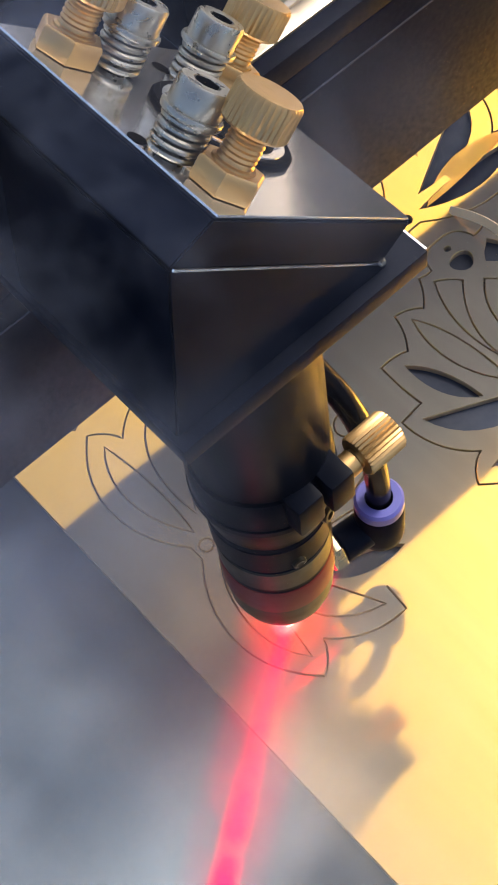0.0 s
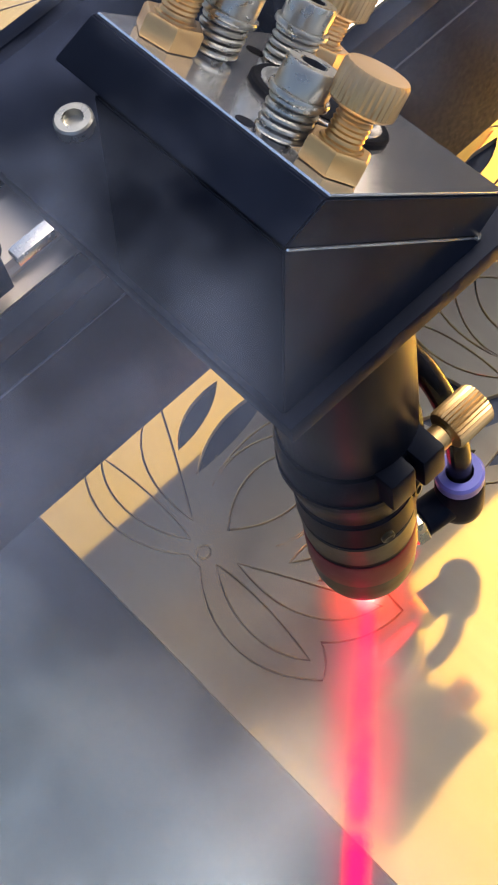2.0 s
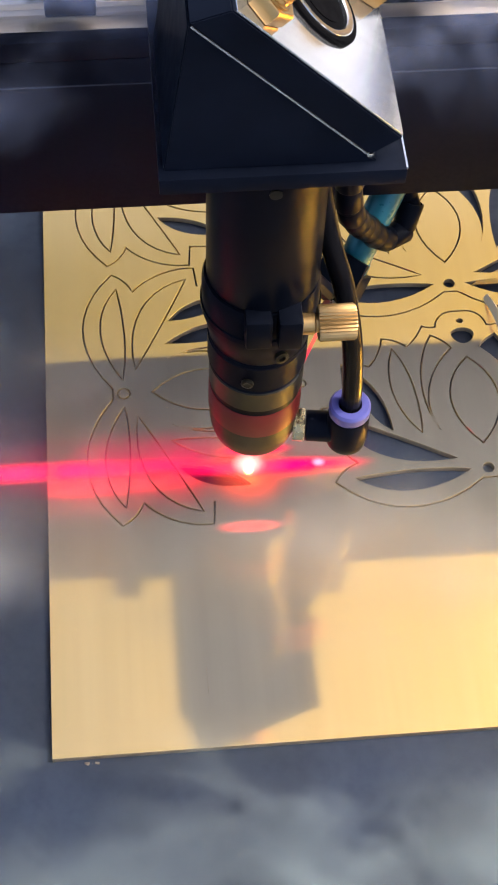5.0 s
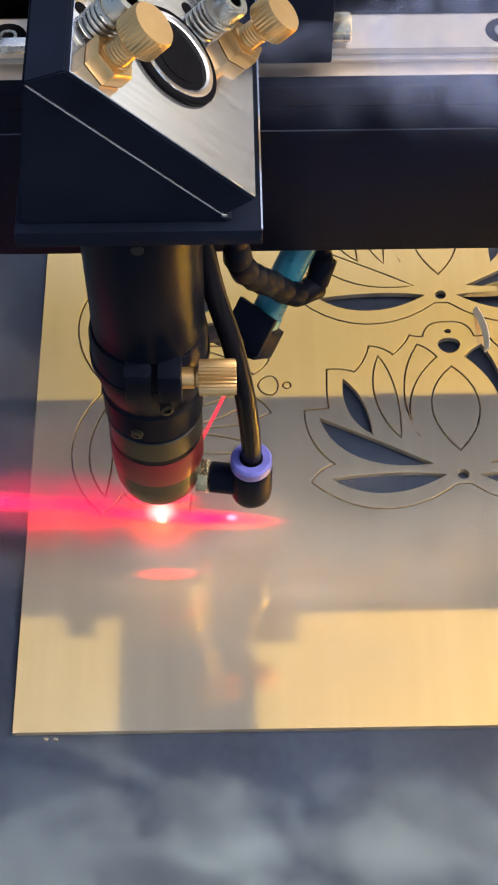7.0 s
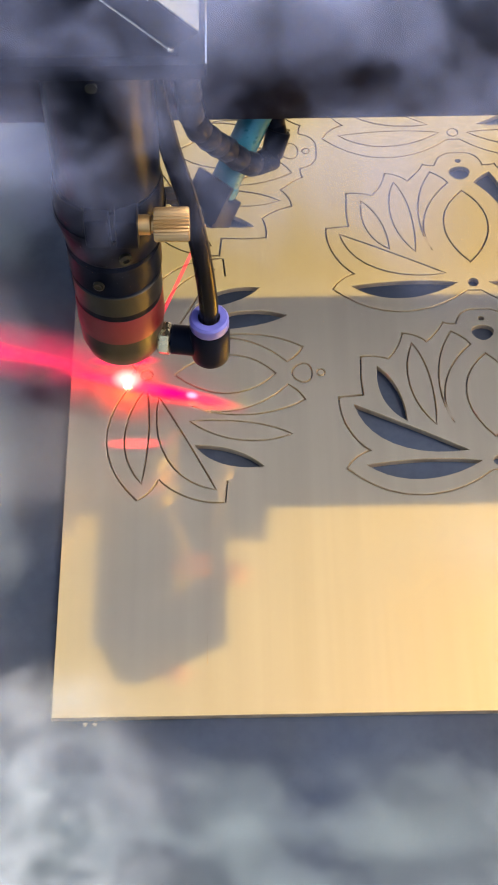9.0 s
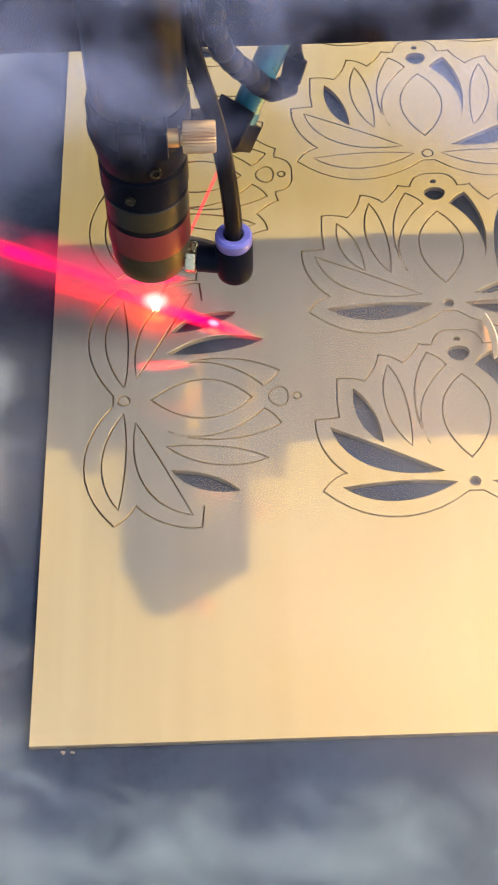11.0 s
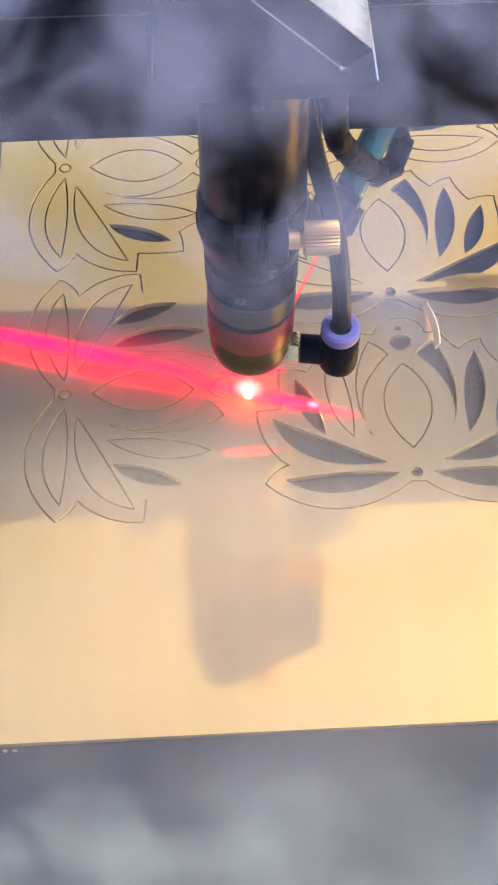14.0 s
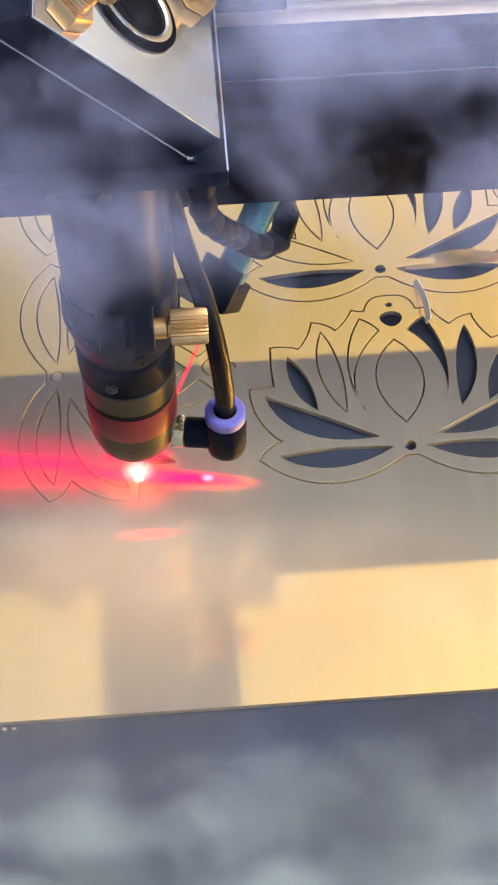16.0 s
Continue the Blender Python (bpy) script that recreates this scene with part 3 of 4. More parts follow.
def optics_tube(h):
    part("upper_tube", lathe([(0, 96), (13.9, 96), (14.1, 96.5), (14.1, 144.5), (0, 144.5)], 56, Matrix.Translation((1.3, 0, 0))), BLACK_TUBE, h)
    part("tube_cap_screw", lathe([(0, 0), (1.4, 0), (1.5, 0.5), (0, 0.6)], 14, aim((1.5, -14.0, 139), (0, -1, 0))), OLIVE, h)
    col = part("clamp_collar", lathe([(12.6, 72), (13.2, 73), (14.2, 79), (14.9, 82), (14.9, 93), (14.3, 95.4), (12, 95.4)], 56, Matrix.Translation((1.0, 0, 0))), BLACK_TUBE, h)
    part("clamp_ear", box(3.6, 9.6, -18.6, -9.0, 86.4, 97.0, 1.0), BLACK_TUBE, col)
    part("clamp_ear", box(-4.4, 2.2, -18.0, -9.0, 86.4, 97.0, 1.0), BLACK_TUBE, col)
    part("collar_lip", lathe([(14.2, 83.4), (15.3, 83.8), (15.3, 85.6), (14.2, 86.0)], 56, Matrix.Translation((1.0, 0, 0))), BLACK_TUBE, col)
    part("set_screw", lathe([(0, 0), (1.7, 0), (1.8, 0.3), (1.8, 1.3), (1.0, 1.4), (0.9, 0.5), (0, 0.5)], 16, aim((5.0, -13.6, 77.6), (0.32, -1, 0.1))), OLIVE, col, "small dull set screw")
    knob = part("clamp_knob", lathe([(0, 0.4), (4.2, 0.4), (4.6, 0.8), (4.6, 9.2), (4.2, 9.7), (0, 9.7)], 60, aim((13.2, -14.6, 91.7), (1, 0, 0)), 1, 0.45, (0.6, 9.4)), BRASS, h, "brass knurled clamp knob")
    part("knob_stem", lathe([(0, -7), (2.2, -7), (2.2, -4.6), (2.7, -4.4), (2.7, -0.6), (2.3, -0.2), (2.3, 0.5), (0, 0.5)], 24, aim((13.2, -14.6, 91.7), (1, 0, 0))), BRASS, knob)
    part("grub_screw", lathe([(0, 0), (1.6, 0), (1.6, 0.8), (1.1, 1.0), (0, 0.6)], 14, aim((-3.0, -13.4, 66), (-0.2, -1, 0))), OLIVE, col)
    part("lens_tube", lathe([(0, 48), (12.4, 48), (12.5, 48.6), (12.5, 59), (12.2, 59.4), (12.2, 60.2), (12.9, 60.8), (12.9, 71), (12.4, 72.4), (0, 72.4)], 56, Matrix.Translation((0.8, 0, 0))), BLACK_TUBE, h, "black lens tube")
    part("olive_band", lathe([(12.4, 50.4), (12.8, 50.8), (12.8, 58.6), (12.4, 59.0)], 56, Matrix.Translation((0.8, 0, 0))), OLIVE, h, "dark olive brass band")
    part("dark_band", lathe([(12.6, 61.4), (13.2, 61.8), (13.2, 70.6), (12.7, 71)], 56, Matrix.Translation((0.8, 0, 0))), BLACK_TUBE, h)
    part("red_ring", lathe([(0, 37.6), (12.5, 37.6), (12.8, 38.0), (12.8, 47.6), (12.5, 48.1), (0, 48.1)], 56, Matrix.Translation((0.7, 0, 0))), RED, h, "red anodised ring")
    part("nozzle", lathe([(0, 23.8), (3, 23.8), (9.0, 23.8), (10.0, 24.3), (11.2, 26.0), (12.2, 30.0), (12.4, 33), (12.4, 37.6), (0, 37.6)], 56, Matrix.Translation((0.6, 0, 0))), OLIVE, h, "dark brass nozzle")


def air_fitting(h):
    m = aim((11.6, -3.4, 29.0), (1, -0.14, 0))
    # added glow: red laser light on the nozzle's lip, mirrored in the sheet
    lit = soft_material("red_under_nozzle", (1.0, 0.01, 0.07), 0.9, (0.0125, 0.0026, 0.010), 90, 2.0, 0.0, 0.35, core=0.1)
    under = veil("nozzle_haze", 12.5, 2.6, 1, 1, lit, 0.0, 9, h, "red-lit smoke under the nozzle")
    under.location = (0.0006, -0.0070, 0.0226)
    fit = part("air_fitting", lathe([(0, 3.6), (4.2, 3.6), (4.5, 4.0), (4.5, 12), (4.7, 14.5), (0, 14.5)], 28, m), BLACK, h, "black push-in elbow fitting")
    part("hex_nut", lathe([(0, 0), (5.0, 0), (5.3, 0.4), (5.3, 2.9), (5.0, 3.3), (0, 3.3)], 6, m), NUT, fit, "bright pale brass hexagon nut")
    part("elbow_body", lathe([(0, 22.6), (4.6, 22.6), (5.6, 24.0), (5.9, 26.5), (5.9, 37.0), (5.6, 37.6), (0, 37.6)], 36, Matrix.Translation((26.7, -6.0, 0))), BLACK, fit)
    part("release_collar", lathe([(3.3, 37.6), (5.4, 37.6), (5.8, 38.4), (5.8, 41.2), (5.2, 42.0), (3.3, 42.0)], 36, Matrix.Translation((26.7, -6.0, 0))), PURPLE, fit, "violet release collar")
    hose = spline([(26.7, -6.0, 36), (26.6, -5.8, 50), (25.0, -4.8, 70), (21.9, -1.6, 88), (17.4, 4.0, 104), (14.6, 9.0, 122), (14.2, 13.0, 146)], 8)
    part("air_hose", sweep(hose, 2.8, 16), RUBBER, h, "black air hose")


def pointer(h):
    way = Vector((0.430, 0.46, 0.75)).normalized()
    at = lambda d: way * d
    mod = part("pointer_module", lathe([(0, 66), (4.2, 66), (4.5, 66.5), (4.5, 106), (4.2, 106.6), (0, 106.6)], 32, aim((0, 0, 0), way)), TEAL, h, "teal red-dot pointer tube")
    part("pointer_tip", lathe([(0, 58.6), (3.0, 58.6), (3.3, 59), (3.3, 67), (0, 67)], 24, aim((0, 0, 0), way)), BLACK, mod)
    bm = box(-5.4, 5.4, -5.2, 5.2, 60, 69, 0.6)
    bm.transform(aim((0, 0, 0), way))
    br = part("pointer_clamp", bm, BLACK, h, "black clamp of the pointer")
    part("end_collar", lathe([(4.3, 69.4), (4.9, 69.6), (4.9, 72.4), (4.3, 72.8)], 32, aim((0, 0, 0), way)), TEAL, mod)
    bm = box(-6.6, 6.6, 5.0, 6.6, 62, 74, 0.3)
    bm.transform(aim((0, 0, 0), way))
    part("clamp_wing", bm, BLACK, br)
    p = at(66)
    part("clamp_arm", sweep([(11, 8, 78), (17, 16, 70), (p.x - 6, p.y - 6, p.z + 2)], 2.6, 8), BLACK, br)
    part("clamp_screw", lathe([(0, 0), (1.9, 0), (1.9, 2.6), (0, 2.8)], 16, aim(p + Vector((-4.5, -6.0, -2.0)), (-0.4, -0.8, 0.2))), CHROME, br)
    ray = soft_material("pointer_ray", (1.0, 0.02, 0.06), 0.36, (0.5, 0.5, 0.5), 40, 1.1, 0.25, 0.6)
    part("pointer_ray", lathe([(0, 3), (0.55, 3), (0.55, 59), (0, 59)], 10, aim((0, 0, 0), way)), ray, mod, "thin red pointer beam")
    loop = spline([(19, 12, 140), (22.5, 13, 118), (24.0, 14, 101.5), (28, 20, 88), (32.2, 27, 77), (38.4, 34, 64), (44.4, 39, 60), (47.4, 43, 65.0), (46.4, 47, 70), (42, 55, 96)], 9)
    radii = [3.2 for i in range(len(loop))]
    cable = part("cable", sweep(loop, 3.0, 14, radii=radii), BLACK_TUBE, h, "black spiral-wrapped cable")
    gone = 0.0
    for k in range(2, len(loop) - 2):
        gone += (loop[k] - loop[k - 1]).length
        if gone < 7.2:
            continue
        gone = 0.0
        d = (loop[k + 1] - loop[k - 1]).normalized()
        part("wrap_turn", lathe([(3.1, -4.0), (3.25, -3.8), (3.75, 3.4), (3.6, 3.8), (3.1, 3.9)], 24, aim(loop[k], d)), BLACK_TUBE, cable)


def carriage(h):
    car = part("carriage", box(-36, 35, 76.4, 80, 142.2, 152, 0.8), BLACK, h)
    part("carriage_block", box(29.2, 46.6, 41, 77, 141.5, 172, 0.6), BLACK, car)
    part("carriage_block", box(-47.5, -35.5, 41, 77, 141.5, 164, 0.6), BLACK, car)
    for x, w in ((46.6, 1), (-47.5, -1)):
        part("end_cap", lathe([(0, 0), (3.4, 0), (3.6, 0.4), (3.6, 4.4), (3.2, 4.8), (0, 4.8)], 20, aim((x, 48.5, 146), (w, 0, 0))), NUT, car)
    part("side_bolt", lathe([(0, 0), (3.6, 0), (3.7, 0.3), (3.7, 2.4), (3.3, 2.8), (2.0, 2.8), (1.9, 1.0), (0, 1.0)], 24, aim((-8.5, 53.9, 149.2), (0, 0, 1))), CHROME, h, "bright socket bolt")
    part("wing_clip", box(-33.5, -25, 40, 43, 146.5, 149, 0.4), STEEL, h, "small bright steel clip")
    part("block_bolt", lathe([(0, 0), (2.6, 0), (2.7, 0.3), (2.7, 1.8), (1.5, 2.0), (1.4, 0.8), (0, 0.8)], 20, aim((-41.5, 52, 168), (0, 0, 1))), CHROME, car)


def laser_head():
    h = thing("laser_cutter", "black laser cutter optics with brass screws and red ring", "laser cutter")
    mirror_mount(h)
    optics_tube(h)
    air_fitting(h)
    pointer(h)
    carriage(h)
    return h


# ---- light of the cut ----
def veil(name, sx, sy, layers, gap, mat, wave=0.0, seed=0, parent=None, label=""):
    """Stacked gently waving sheets with soft rims (half sizes in mm)."""
    bm = bmesh.new()
    nx, ny = 14, 10
    for k in range(layers):
        sc = 1.0 - 0.03 * k
        grid = []
        for i in range(nx + 1):
            row = []
            for j in range(ny + 1):
                x, y = (2 * i / nx - 1) * sx * sc, (2 * j / ny - 1) * sy * sc
                z = (k - (layers - 1) / 2) * gap + wave * noise.noise(Vector((x / 40 + seed * 3.1, y / 40, k * 1.7)))
                row.append(bm.verts.new((x, y, z)))
            grid.append(row)
        for i in range(nx):
            for j in range(ny):
                near = min(math.hypot(2 * p / nx - 1, 2 * q / ny - 1) for p in (i, i + 1) for q in (j, j + 1))
                if near > 1.08:
                    continue
                bm.faces.new((grid[i][j], grid[i + 1][j], grid[i + 1][j + 1], grid[i][j + 1]))
    bmesh.ops.delete(bm, geom=[v for v in bm.verts if not v.link_faces], context="VERTS")
    return part(name, bm, mat, parent, label)


def cut_light():
    c = thing("laser_glow", "glowing red laser line and white-hot cutting spot", "laser light")
    # glowing sheets paint the red laser light on the sheet and in smoke
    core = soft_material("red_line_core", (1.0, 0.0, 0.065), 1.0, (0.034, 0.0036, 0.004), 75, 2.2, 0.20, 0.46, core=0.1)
    # halo and pool glow by themselves, in place of laser light scattered in smoke
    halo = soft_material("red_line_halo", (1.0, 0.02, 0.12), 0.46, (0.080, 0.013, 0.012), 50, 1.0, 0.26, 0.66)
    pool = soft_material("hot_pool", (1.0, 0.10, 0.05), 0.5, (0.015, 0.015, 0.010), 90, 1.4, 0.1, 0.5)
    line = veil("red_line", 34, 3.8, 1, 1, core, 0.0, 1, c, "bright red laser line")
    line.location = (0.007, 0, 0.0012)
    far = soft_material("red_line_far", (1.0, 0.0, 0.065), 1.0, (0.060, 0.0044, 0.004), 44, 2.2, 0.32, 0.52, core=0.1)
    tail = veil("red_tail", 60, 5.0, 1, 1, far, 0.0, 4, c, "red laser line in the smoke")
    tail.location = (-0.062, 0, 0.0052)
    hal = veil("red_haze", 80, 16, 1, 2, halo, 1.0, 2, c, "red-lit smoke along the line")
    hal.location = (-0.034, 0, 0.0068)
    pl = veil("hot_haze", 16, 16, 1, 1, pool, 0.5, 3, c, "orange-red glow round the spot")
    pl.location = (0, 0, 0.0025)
    part("hot_spot", lathe([(0, 0.2), (1.1, 0.25), (1.5, 0.4), (1.1, 0.6), (0, 0.7)], 20), glow("white_hot", (1.0, 0.27, 0.20), 45), c, "white-hot spot")
    # added glowing sheet paints lens bloom round the hot spot
    bloom = soft_material("hot_bloom", (1.0, 0.45, 0.38), 0.85, (0.0060, 0.0050, 0.01), 120, 2.2, 0.1, 0.5)
    bl = veil("hot_bloom", 6.4, 5.4, 1, 1, bloom, 0.0, 6, c, "pink-white glow of the cut")
    bl.location = (0, 0, 0.0034)
    # small glowing sheet paints a pink spot of light on the line
    dot = soft_material("pointer_dot", (1.0, 0.22, 0.34), 0.9, (0.0026, 0.0018, 0.004), 90, 2.0, 0.0, 0.3)
    pd = veil("pointer_dot", 2.8, 2.0, 1, 1, dot, 0.0, 8, c, "pink dot of the pointer beam")
    pd.location = (0.021, 0, 0.0019)
    return c


def smoke_material(name, color, amount, size, grain, low, high, stretch=(1, 1), curl=0.012, core=0.4, detail=6, rough=0.56):
    """Torn smoke: folded noise in wisps or billows, fading out to the rim of its sheet. size: half extents in metres."""
    m = bpy.data.materials.new(name)
    m.use_nodes = True
    n, l = m.node_tree.nodes, m.node_tree.links
    n.remove(n["Principled BSDF"])

    def node(kind, **values):
        q = n.new(kind)
        for key, value in values.items():
            q.inputs[key].default_value = value
        return q

    tc = n.new("ShaderNodeTexCoord")
    fit = node("ShaderNodeMapping", Scale=(1 / size[0], 1 / size[1], 0))
    l.new(tc.outputs["Object"], fit.inputs["Vector"])
    ln = n.new("ShaderNodeVectorMath")
    ln.operation = "LENGTH"
    l.new(fit.outputs[0], ln.inputs[0])
    info = n.new("ShaderNodeObjectInfo")
    off = n.new("ShaderNodeVectorMath")
    off.operation = "ADD"
    l.new(tc.outputs["Object"], off.inputs[0])
    l.new(info.outputs["Random"], off.inputs[1])
    # two folds of the space, one broad and one fine
    fold = node("ShaderNodeTexNoise", Scale=grain * 0.55, Detail=2.0)
    l.new(off.outputs[0], fold.inputs["Vector"])
    shift = n.new("ShaderNodeVectorMath")
    shift.operation = "MULTIPLY_ADD"
    shift.inputs[1].default_value = (curl * 3, curl * 3, 0)
    l.new(fold.outputs["Color"], shift.inputs[0])
    l.new(off.outputs[0], shift.inputs[2])
    pull = node("ShaderNodeMapping", Scale=(stretch[0], stretch[1], 1))
    l.new(shift.outputs[0], pull.inputs["Vector"])
    body = node("ShaderNodeTexNoise", Scale=grain, Detail=detail, Roughness=rough, Distortion=0.15)
    l.new(pull.outputs[0], body.inputs["Vector"])
    # the rim is torn by the same noise
    edge = n.new("ShaderNodeMath")
    edge.operation = "MULTIPLY_ADD"
    edge.inputs[1].default_value, edge.inputs[2].default_value = -0.4, 0.20
    l.new(body.outputs["Fac"], edge.inputs[0])
    reach = n.new("ShaderNodeMath")
    reach.operation = "ADD"
    l.new(ln.outputs["Value"], reach.inputs[0])
    l.new(edge.outputs[0], reach.inputs[1])
    fall = node("ShaderNodeMapRange")
    fall.interpolation_type = "SMOOTHSTEP"
    fall.inputs["From Min"].default_value, fall.inputs["From Max"].default_value = 0.9, core
    l.new(reach.outputs[0], fall.inputs["Value"])
    thick = node("ShaderNodeMapRange")
    thick.interpolation_type = "SMOOTHSTEP"
    thick.inputs["From Min"].default_value, thick.inputs["From Max"].default_value = low, high
    l.new(body.outputs["Fac"], thick.inputs["Value"])
    a1, a2 = n.new("ShaderNodeMath"), n.new("ShaderNodeMath")
    a1.operation = a2.operation = "MULTIPLY"
    a2.inputs[1].default_value = amount
    l.new(fall.outputs[0], a1.inputs[0])
    l.new(thick.outputs[0], a1.inputs[1])
    l.new(a1.outputs[0], a2.inputs[0])
    clear, d, tr, mx, mix = (n.new("ShaderNode" + k) for k in ("BsdfTransparent", "BsdfDiffuse", "BsdfTranslucent", "MixShader", "MixShader"))
    d.inputs["Color"].default_value = tr.inputs["Color"].default_value = (*color, 1)
    l.new(d.outputs[0], mx.inputs[1])
    l.new(tr.outputs[0], mx.inputs[2])
    l.new(a2.outputs[0], mix.inputs["Fac"])
    l.new(clear.outputs[0], mix.inputs[1])
    l.new(mx.outputs[0], mix.inputs[2])
    l.new(mix.outputs[0], n["Material Output"].inputs["Surface"])
    return m


SMOKE_GREY = (0.72, 0.86, 0.84)
SMOKE_BLUE = (0.52, 0.63, 1.0)
SMOKE_PALE = (0.82, 0.92, 0.93)


def smoke_bank(name, half, amount, grain, low, high, rows, color=SMOKE_GREY, wave=3, seed=0, **look_of):
    """One bank of smoke: half sizes in mm; rows of seconds, x, y, z in mm and turn in degrees."""
    layers = max(1, math.ceil(math.log(1 - amount) / math.log(1 - 0.235)))
    thin = 1 - (1 - amount) ** (1 / layers)
    mat = smoke_material("smoke_" + name, color, thin, (half[0] * MM, half[1] * MM), grain, low, high, **look_of)
    ob = veil("smoke_bank", half[0], half[1], layers, 0.8, mat, wave, seed)
    tagged(ob, "drifting torn bank of pale grey smoke", "smoke", "smoke over the bed", "stuff")
    return ob, rows


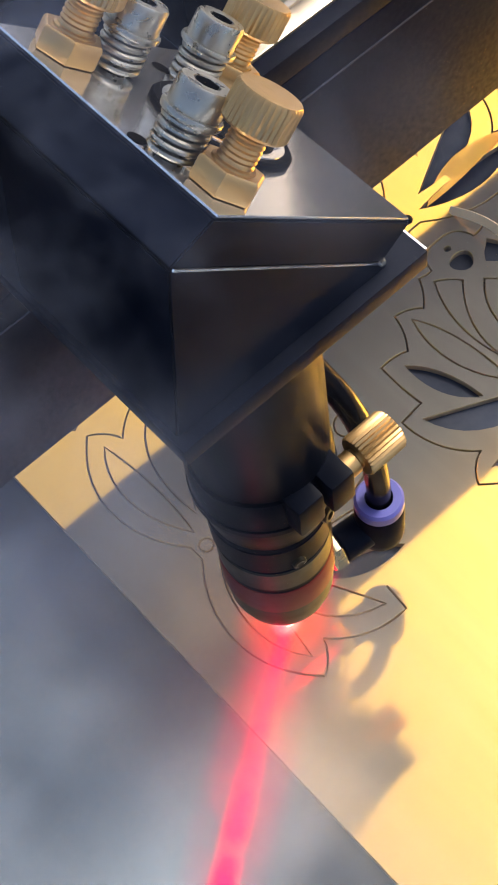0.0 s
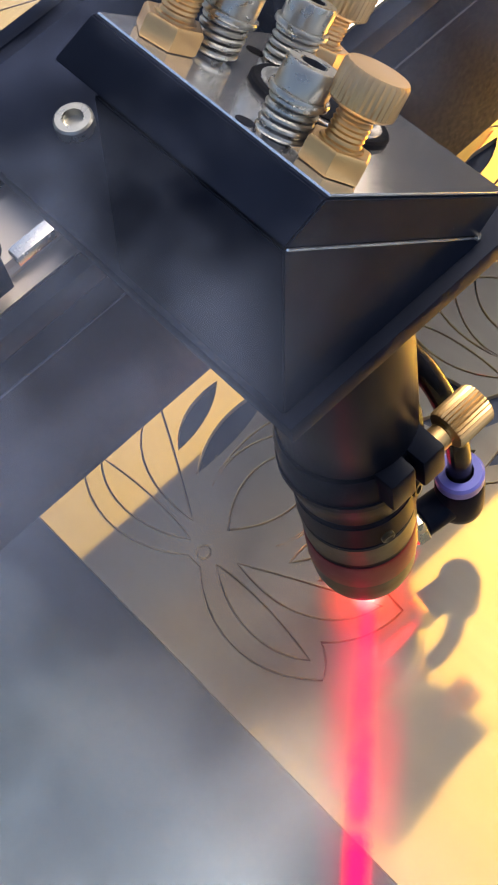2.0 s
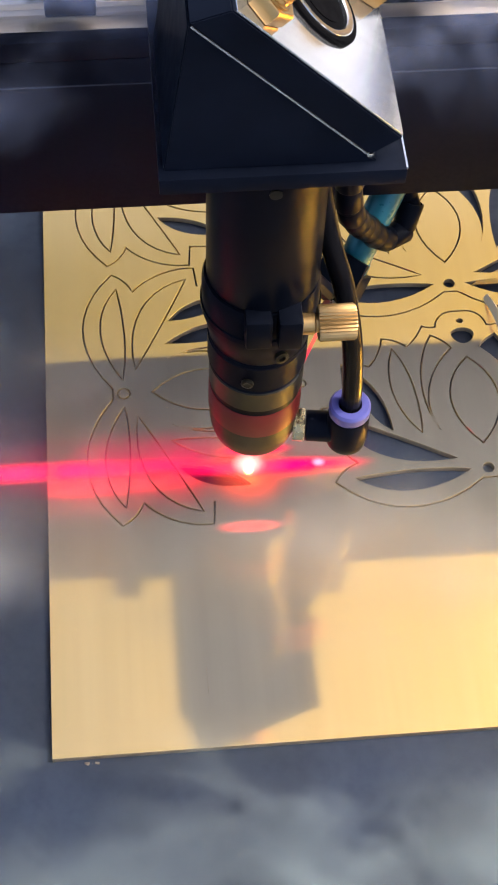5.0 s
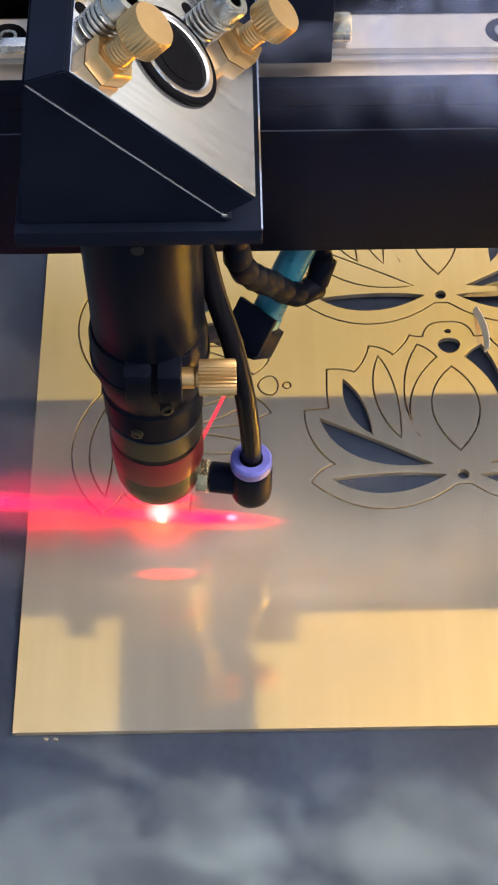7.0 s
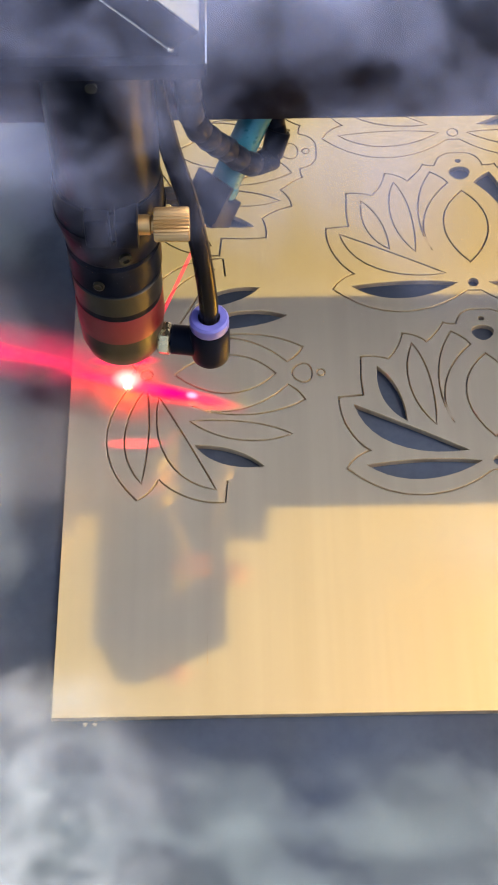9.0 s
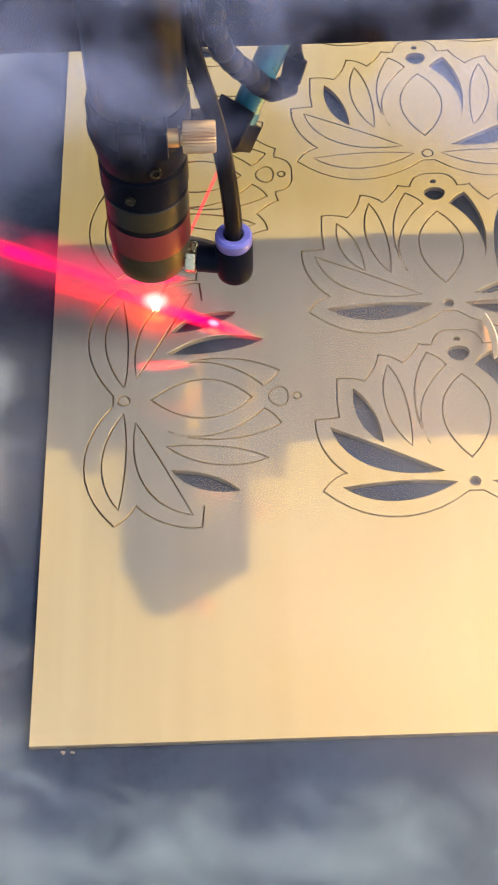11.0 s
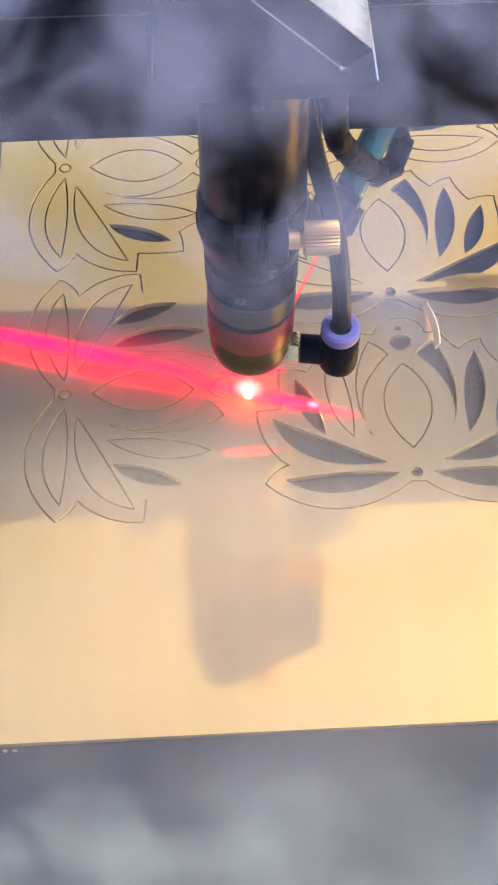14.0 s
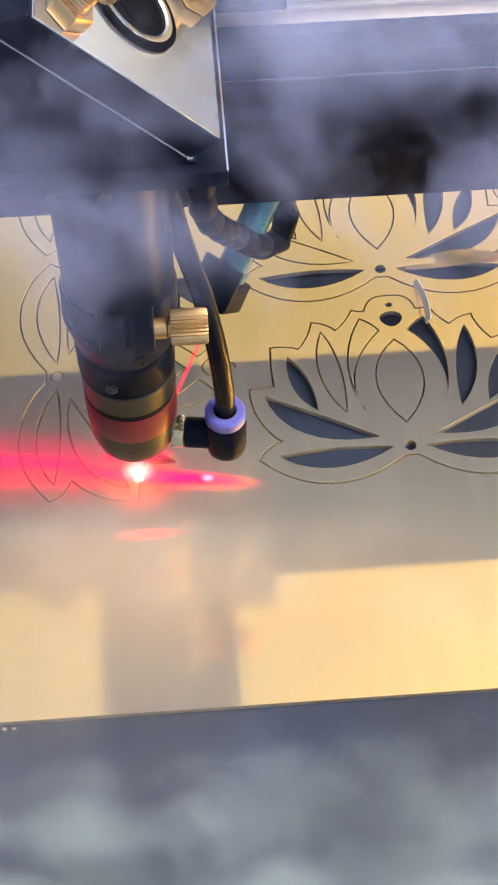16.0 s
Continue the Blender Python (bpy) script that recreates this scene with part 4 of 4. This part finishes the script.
def smoke():
    return [
        # thin haze that lies on the bed before the sheet and beside it
        smoke_bank("front_low", (330, 96), 0.25, 30, 0.22, 0.74, [(0, 140, -96, 4, 0), (16, 92, -94, 4, 0)], wave=1.2, seed=1, core=0.7),
        smoke_bank("side_low", (92, 330), 0.42, 24, 0.22, 0.70, [(0, -92, 140, 3.6, 0), (16, -90, 104, 3.6, 0)], SMOKE_PALE, wave=1.0, seed=3, core=0.7),
        # wisps over it, drawn out sideways
        smoke_bank("front_wisps", (300, 86), 0.235, 46, 0.42, 0.72, [(0, 170, -94, 15, -14), (6, 128, -90, 15, -14), (16, 50, -88, 15, -14)], wave=3, seed=2, stretch=(0.5, 1.2), core=0.5),
        smoke_bank("side_wisps", (80, 330), 0.20, 44, 0.40, 0.68, [(0, -86, 150, 14, 0), (16, -86, 80, 14, 0)], SMOKE_PALE, seed=4, stretch=(1.1, 0.6), core=0.5),
        # the thick white cloud beside the sheet at the start
        smoke_bank("early_cloud", (140, 140), 0.56, 18, 0.20, 0.64, [(0, -98, 52, 3.0, 30), (2.3, -92, 54, 3.0, 24), (3.2, -118, 44, 3.0, 16), (6, -230, 0, 3.0, 0), (16, -260, -20, 3.0, 0)], (0.84, 0.92, 0.95), wave=0.3, seed=11, core=0.3),
        smoke_bank("early_billow", (116, 124), 0.55, 34, 0.36, 0.64, [(0, -92, 40, 4.4, 10), (2.3, -82, 50, 4.4, 4), (3.2, -112, 44, 4.4, 0), (6, -230, 0, 4.4, 0), (16, -260, -20, 4.4, 0)], (0.84, 0.92, 0.96), wave=0.3, seed=17, core=0.3),
        # a puff that boils up at the sheet's near corner
        smoke_bank("corner_puff", (84, 96), 0.42, 36, 0.34, 0.70, [(0, -260, 10, 12, 0), (7.0, -130, -20, 12, 0), (8.4, -46, -22, 12, 10), (9.2, -20, -40, 12, 16), (10.2, -34, -20, 12, 24), (12.3, -110, 0, 12, 30), (16, -200, 10, 12, 30)], (0.88, 0.93, 0.95), seed=12, curl=0.008, core=0.2),
        smoke_bank("corner_curls", (70, 84), 0.42, 70, 0.40, 0.66, [(0, -250, 0, 18, 0), (7.0, -126, -30, 18, 0), (8.4, -50, -30, 18, 4), (9.2, -24, -50, 18, 8), (10.2, -40, -32, 18, 12), (12.3, -120, 0, 18, 20), (16, -200, 10, 18, 20)], (0.88, 0.94, 0.96), seed=18, curl=0.006, core=0.2, rough=0.62),
        # pale haze over the sheet
        smoke_bank("sheet_edge", (56, 82), 0.30, 22, 0.26, 0.74, [(0, 6, 88, 20, 0), (3.7, -4, 94, 20, 0), (8, -22, 92, 20, 0), (16, -56, 102, 20, 0)], (0.85, 0.85, 0.84), wave=2, seed=5, detail=4),
        smoke_bank("sheet_middle", (120, 46), 0.23, 26, 0.34, 0.70, [(0, 190, 30, 11, 0), (5, 130, 48, 11, 0), (7.5, 96, 46, 11, 4), (9.5, 210, 40, 11, 4), (12, 220, 60, 11, 0), (13.5, 120, 62, 11, -6), (16, 70, 40, 11, -6)], (0.86, 0.87, 0.88), wave=2, seed=13, stretch=(0.6, 1.2), core=0.3),
        smoke_bank("late_haze", (190, 170), 0.17, 16, 0.05, 0.70, [(0, 520, 60, 13, 0), (9.5, 330, 70, 13, 0), (12.3, 90, 70, 13, 0), (14, 84, 64, 13, 0), (16, -60, 40, 13, 0)], (0.88, 0.85, 0.85), wave=2, seed=6, detail=4, core=0.3),
        smoke_bank("late_front", (200, 90), 0.15, 20, 0.15, 0.66, [(0, 560, -90, 18, 0), (9.5, 380, -90, 18, 0), (12.3, 90, -84, 18, 0), (14.4, 50, -84, 18, 0), (15.5, -140, -120, 18, 0), (16, -190, -130, 18, 0)], (0.86, 0.87, 0.86), wave=2, seed=14, detail=5, core=0.3),
        # blue-grey smoke before the beam, in gusts
        smoke_bank("beam_first", (96, 84), 0.26, 24, 0.36, 0.70, [(0, -40, 82, 226, 0), (0.6, -90, 120, 226, 0), (1.4, -40, 104, 226, 0), (2.0, -14, 88, 226, 0), (2.6, 0, 80, 226, 0), (3.4, -120, 110, 226, 0), (4.5, -220, 110, 226, 0), (16, -400, 150, 217, 0)], (0.58, 0.70, 1.0), seed=8, detail=5, core=0.3),
        smoke_bank("beam_side", (110, 70), 0.52, 28, 0.34, 0.66, [(0, 96, 190, 150, 20), (3.0, 108, 170, 150, 10), (5.8, 96, 134, 153, 0), (6.4, 170, 134, 153, 0), (7.4, 120, 122, 153, 0), (8.2, 168, 130, 153, 6), (8.8, 112, 150, 153, 0), (10.2, 70, 168, 153, 0), (12.3, 130, 176, 153, 0), (14, 120, 150, 153, 0), (16, 130, 128, 153, 0)], SMOKE_BLUE, seed=7, stretch=(1.1, 0.7), core=0.3),
        smoke_bank("beam_left", (74, 66), 0.52, 30, 0.36, 0.68, [(0, -260, 130, 158, 0), (5.0, -20, 124, 158, 0), (6.0, 8, 116, 158, 0), (6.6, -80, 120, 158, 0), (8.6, -30, 140, 158, 0), (9.2, 30, 150, 158, 0), (10.2, 20, 170, 158, 0), (12.3, 30, 180, 158, 0), (14.0, 20, 140, 158, 0), (16, 0, 120, 158, 0)], SMOKE_BLUE, seed=15, stretch=(0.8, 1.0), core=0.3),
        smoke_bank("beam_late", (120, 60), 0.32, 34, 0.38, 0.68, [(0, 400, 6, 224, 0), (7.8, 220, 6, 224, 0), (9, 60, 10, 224, 0), (10.2, 70, 14, 224, 0), (12.3, 96, 62, 224, 4), (13.1, 96, 40, 224, 4), (13.7, 90, 12, 224, 4), (14.4, 66, 4, 224, 4), (16, 100, -2, 224, 8)], (0.56, 0.64, 1.0), seed=9, stretch=(1.0, 0.7), core=0.3),
    ]


setting()
cut_sheet()
offcuts()
GANTRY = gantry()
HEAD = laser_head()
GLOW = cut_light()
WISPS = smoke()


def motions():
    walk(cam, CAMERA_ROWS, EXPOSURES)
    walk(GANTRY, [(t, pose(0, y * MM, 0)) for t, x, y, a in HEAD_ROWS])
    walk(HEAD, [(t, pose(x * MM, y * MM, 0)) for t, x, y, a in HEAD_ROWS])
    walk(GLOW, [(t, pose(x * MM, y * MM, 0, 0, 0, a - 180)) for t, x, y, a in HEAD_ROWS])
    for ob, rows in WISPS:
        walk(ob, [(t, pose(x * MM, y * MM, z * MM, 0, 0, turn)) for t, x, y, z, turn in rows])


motions()
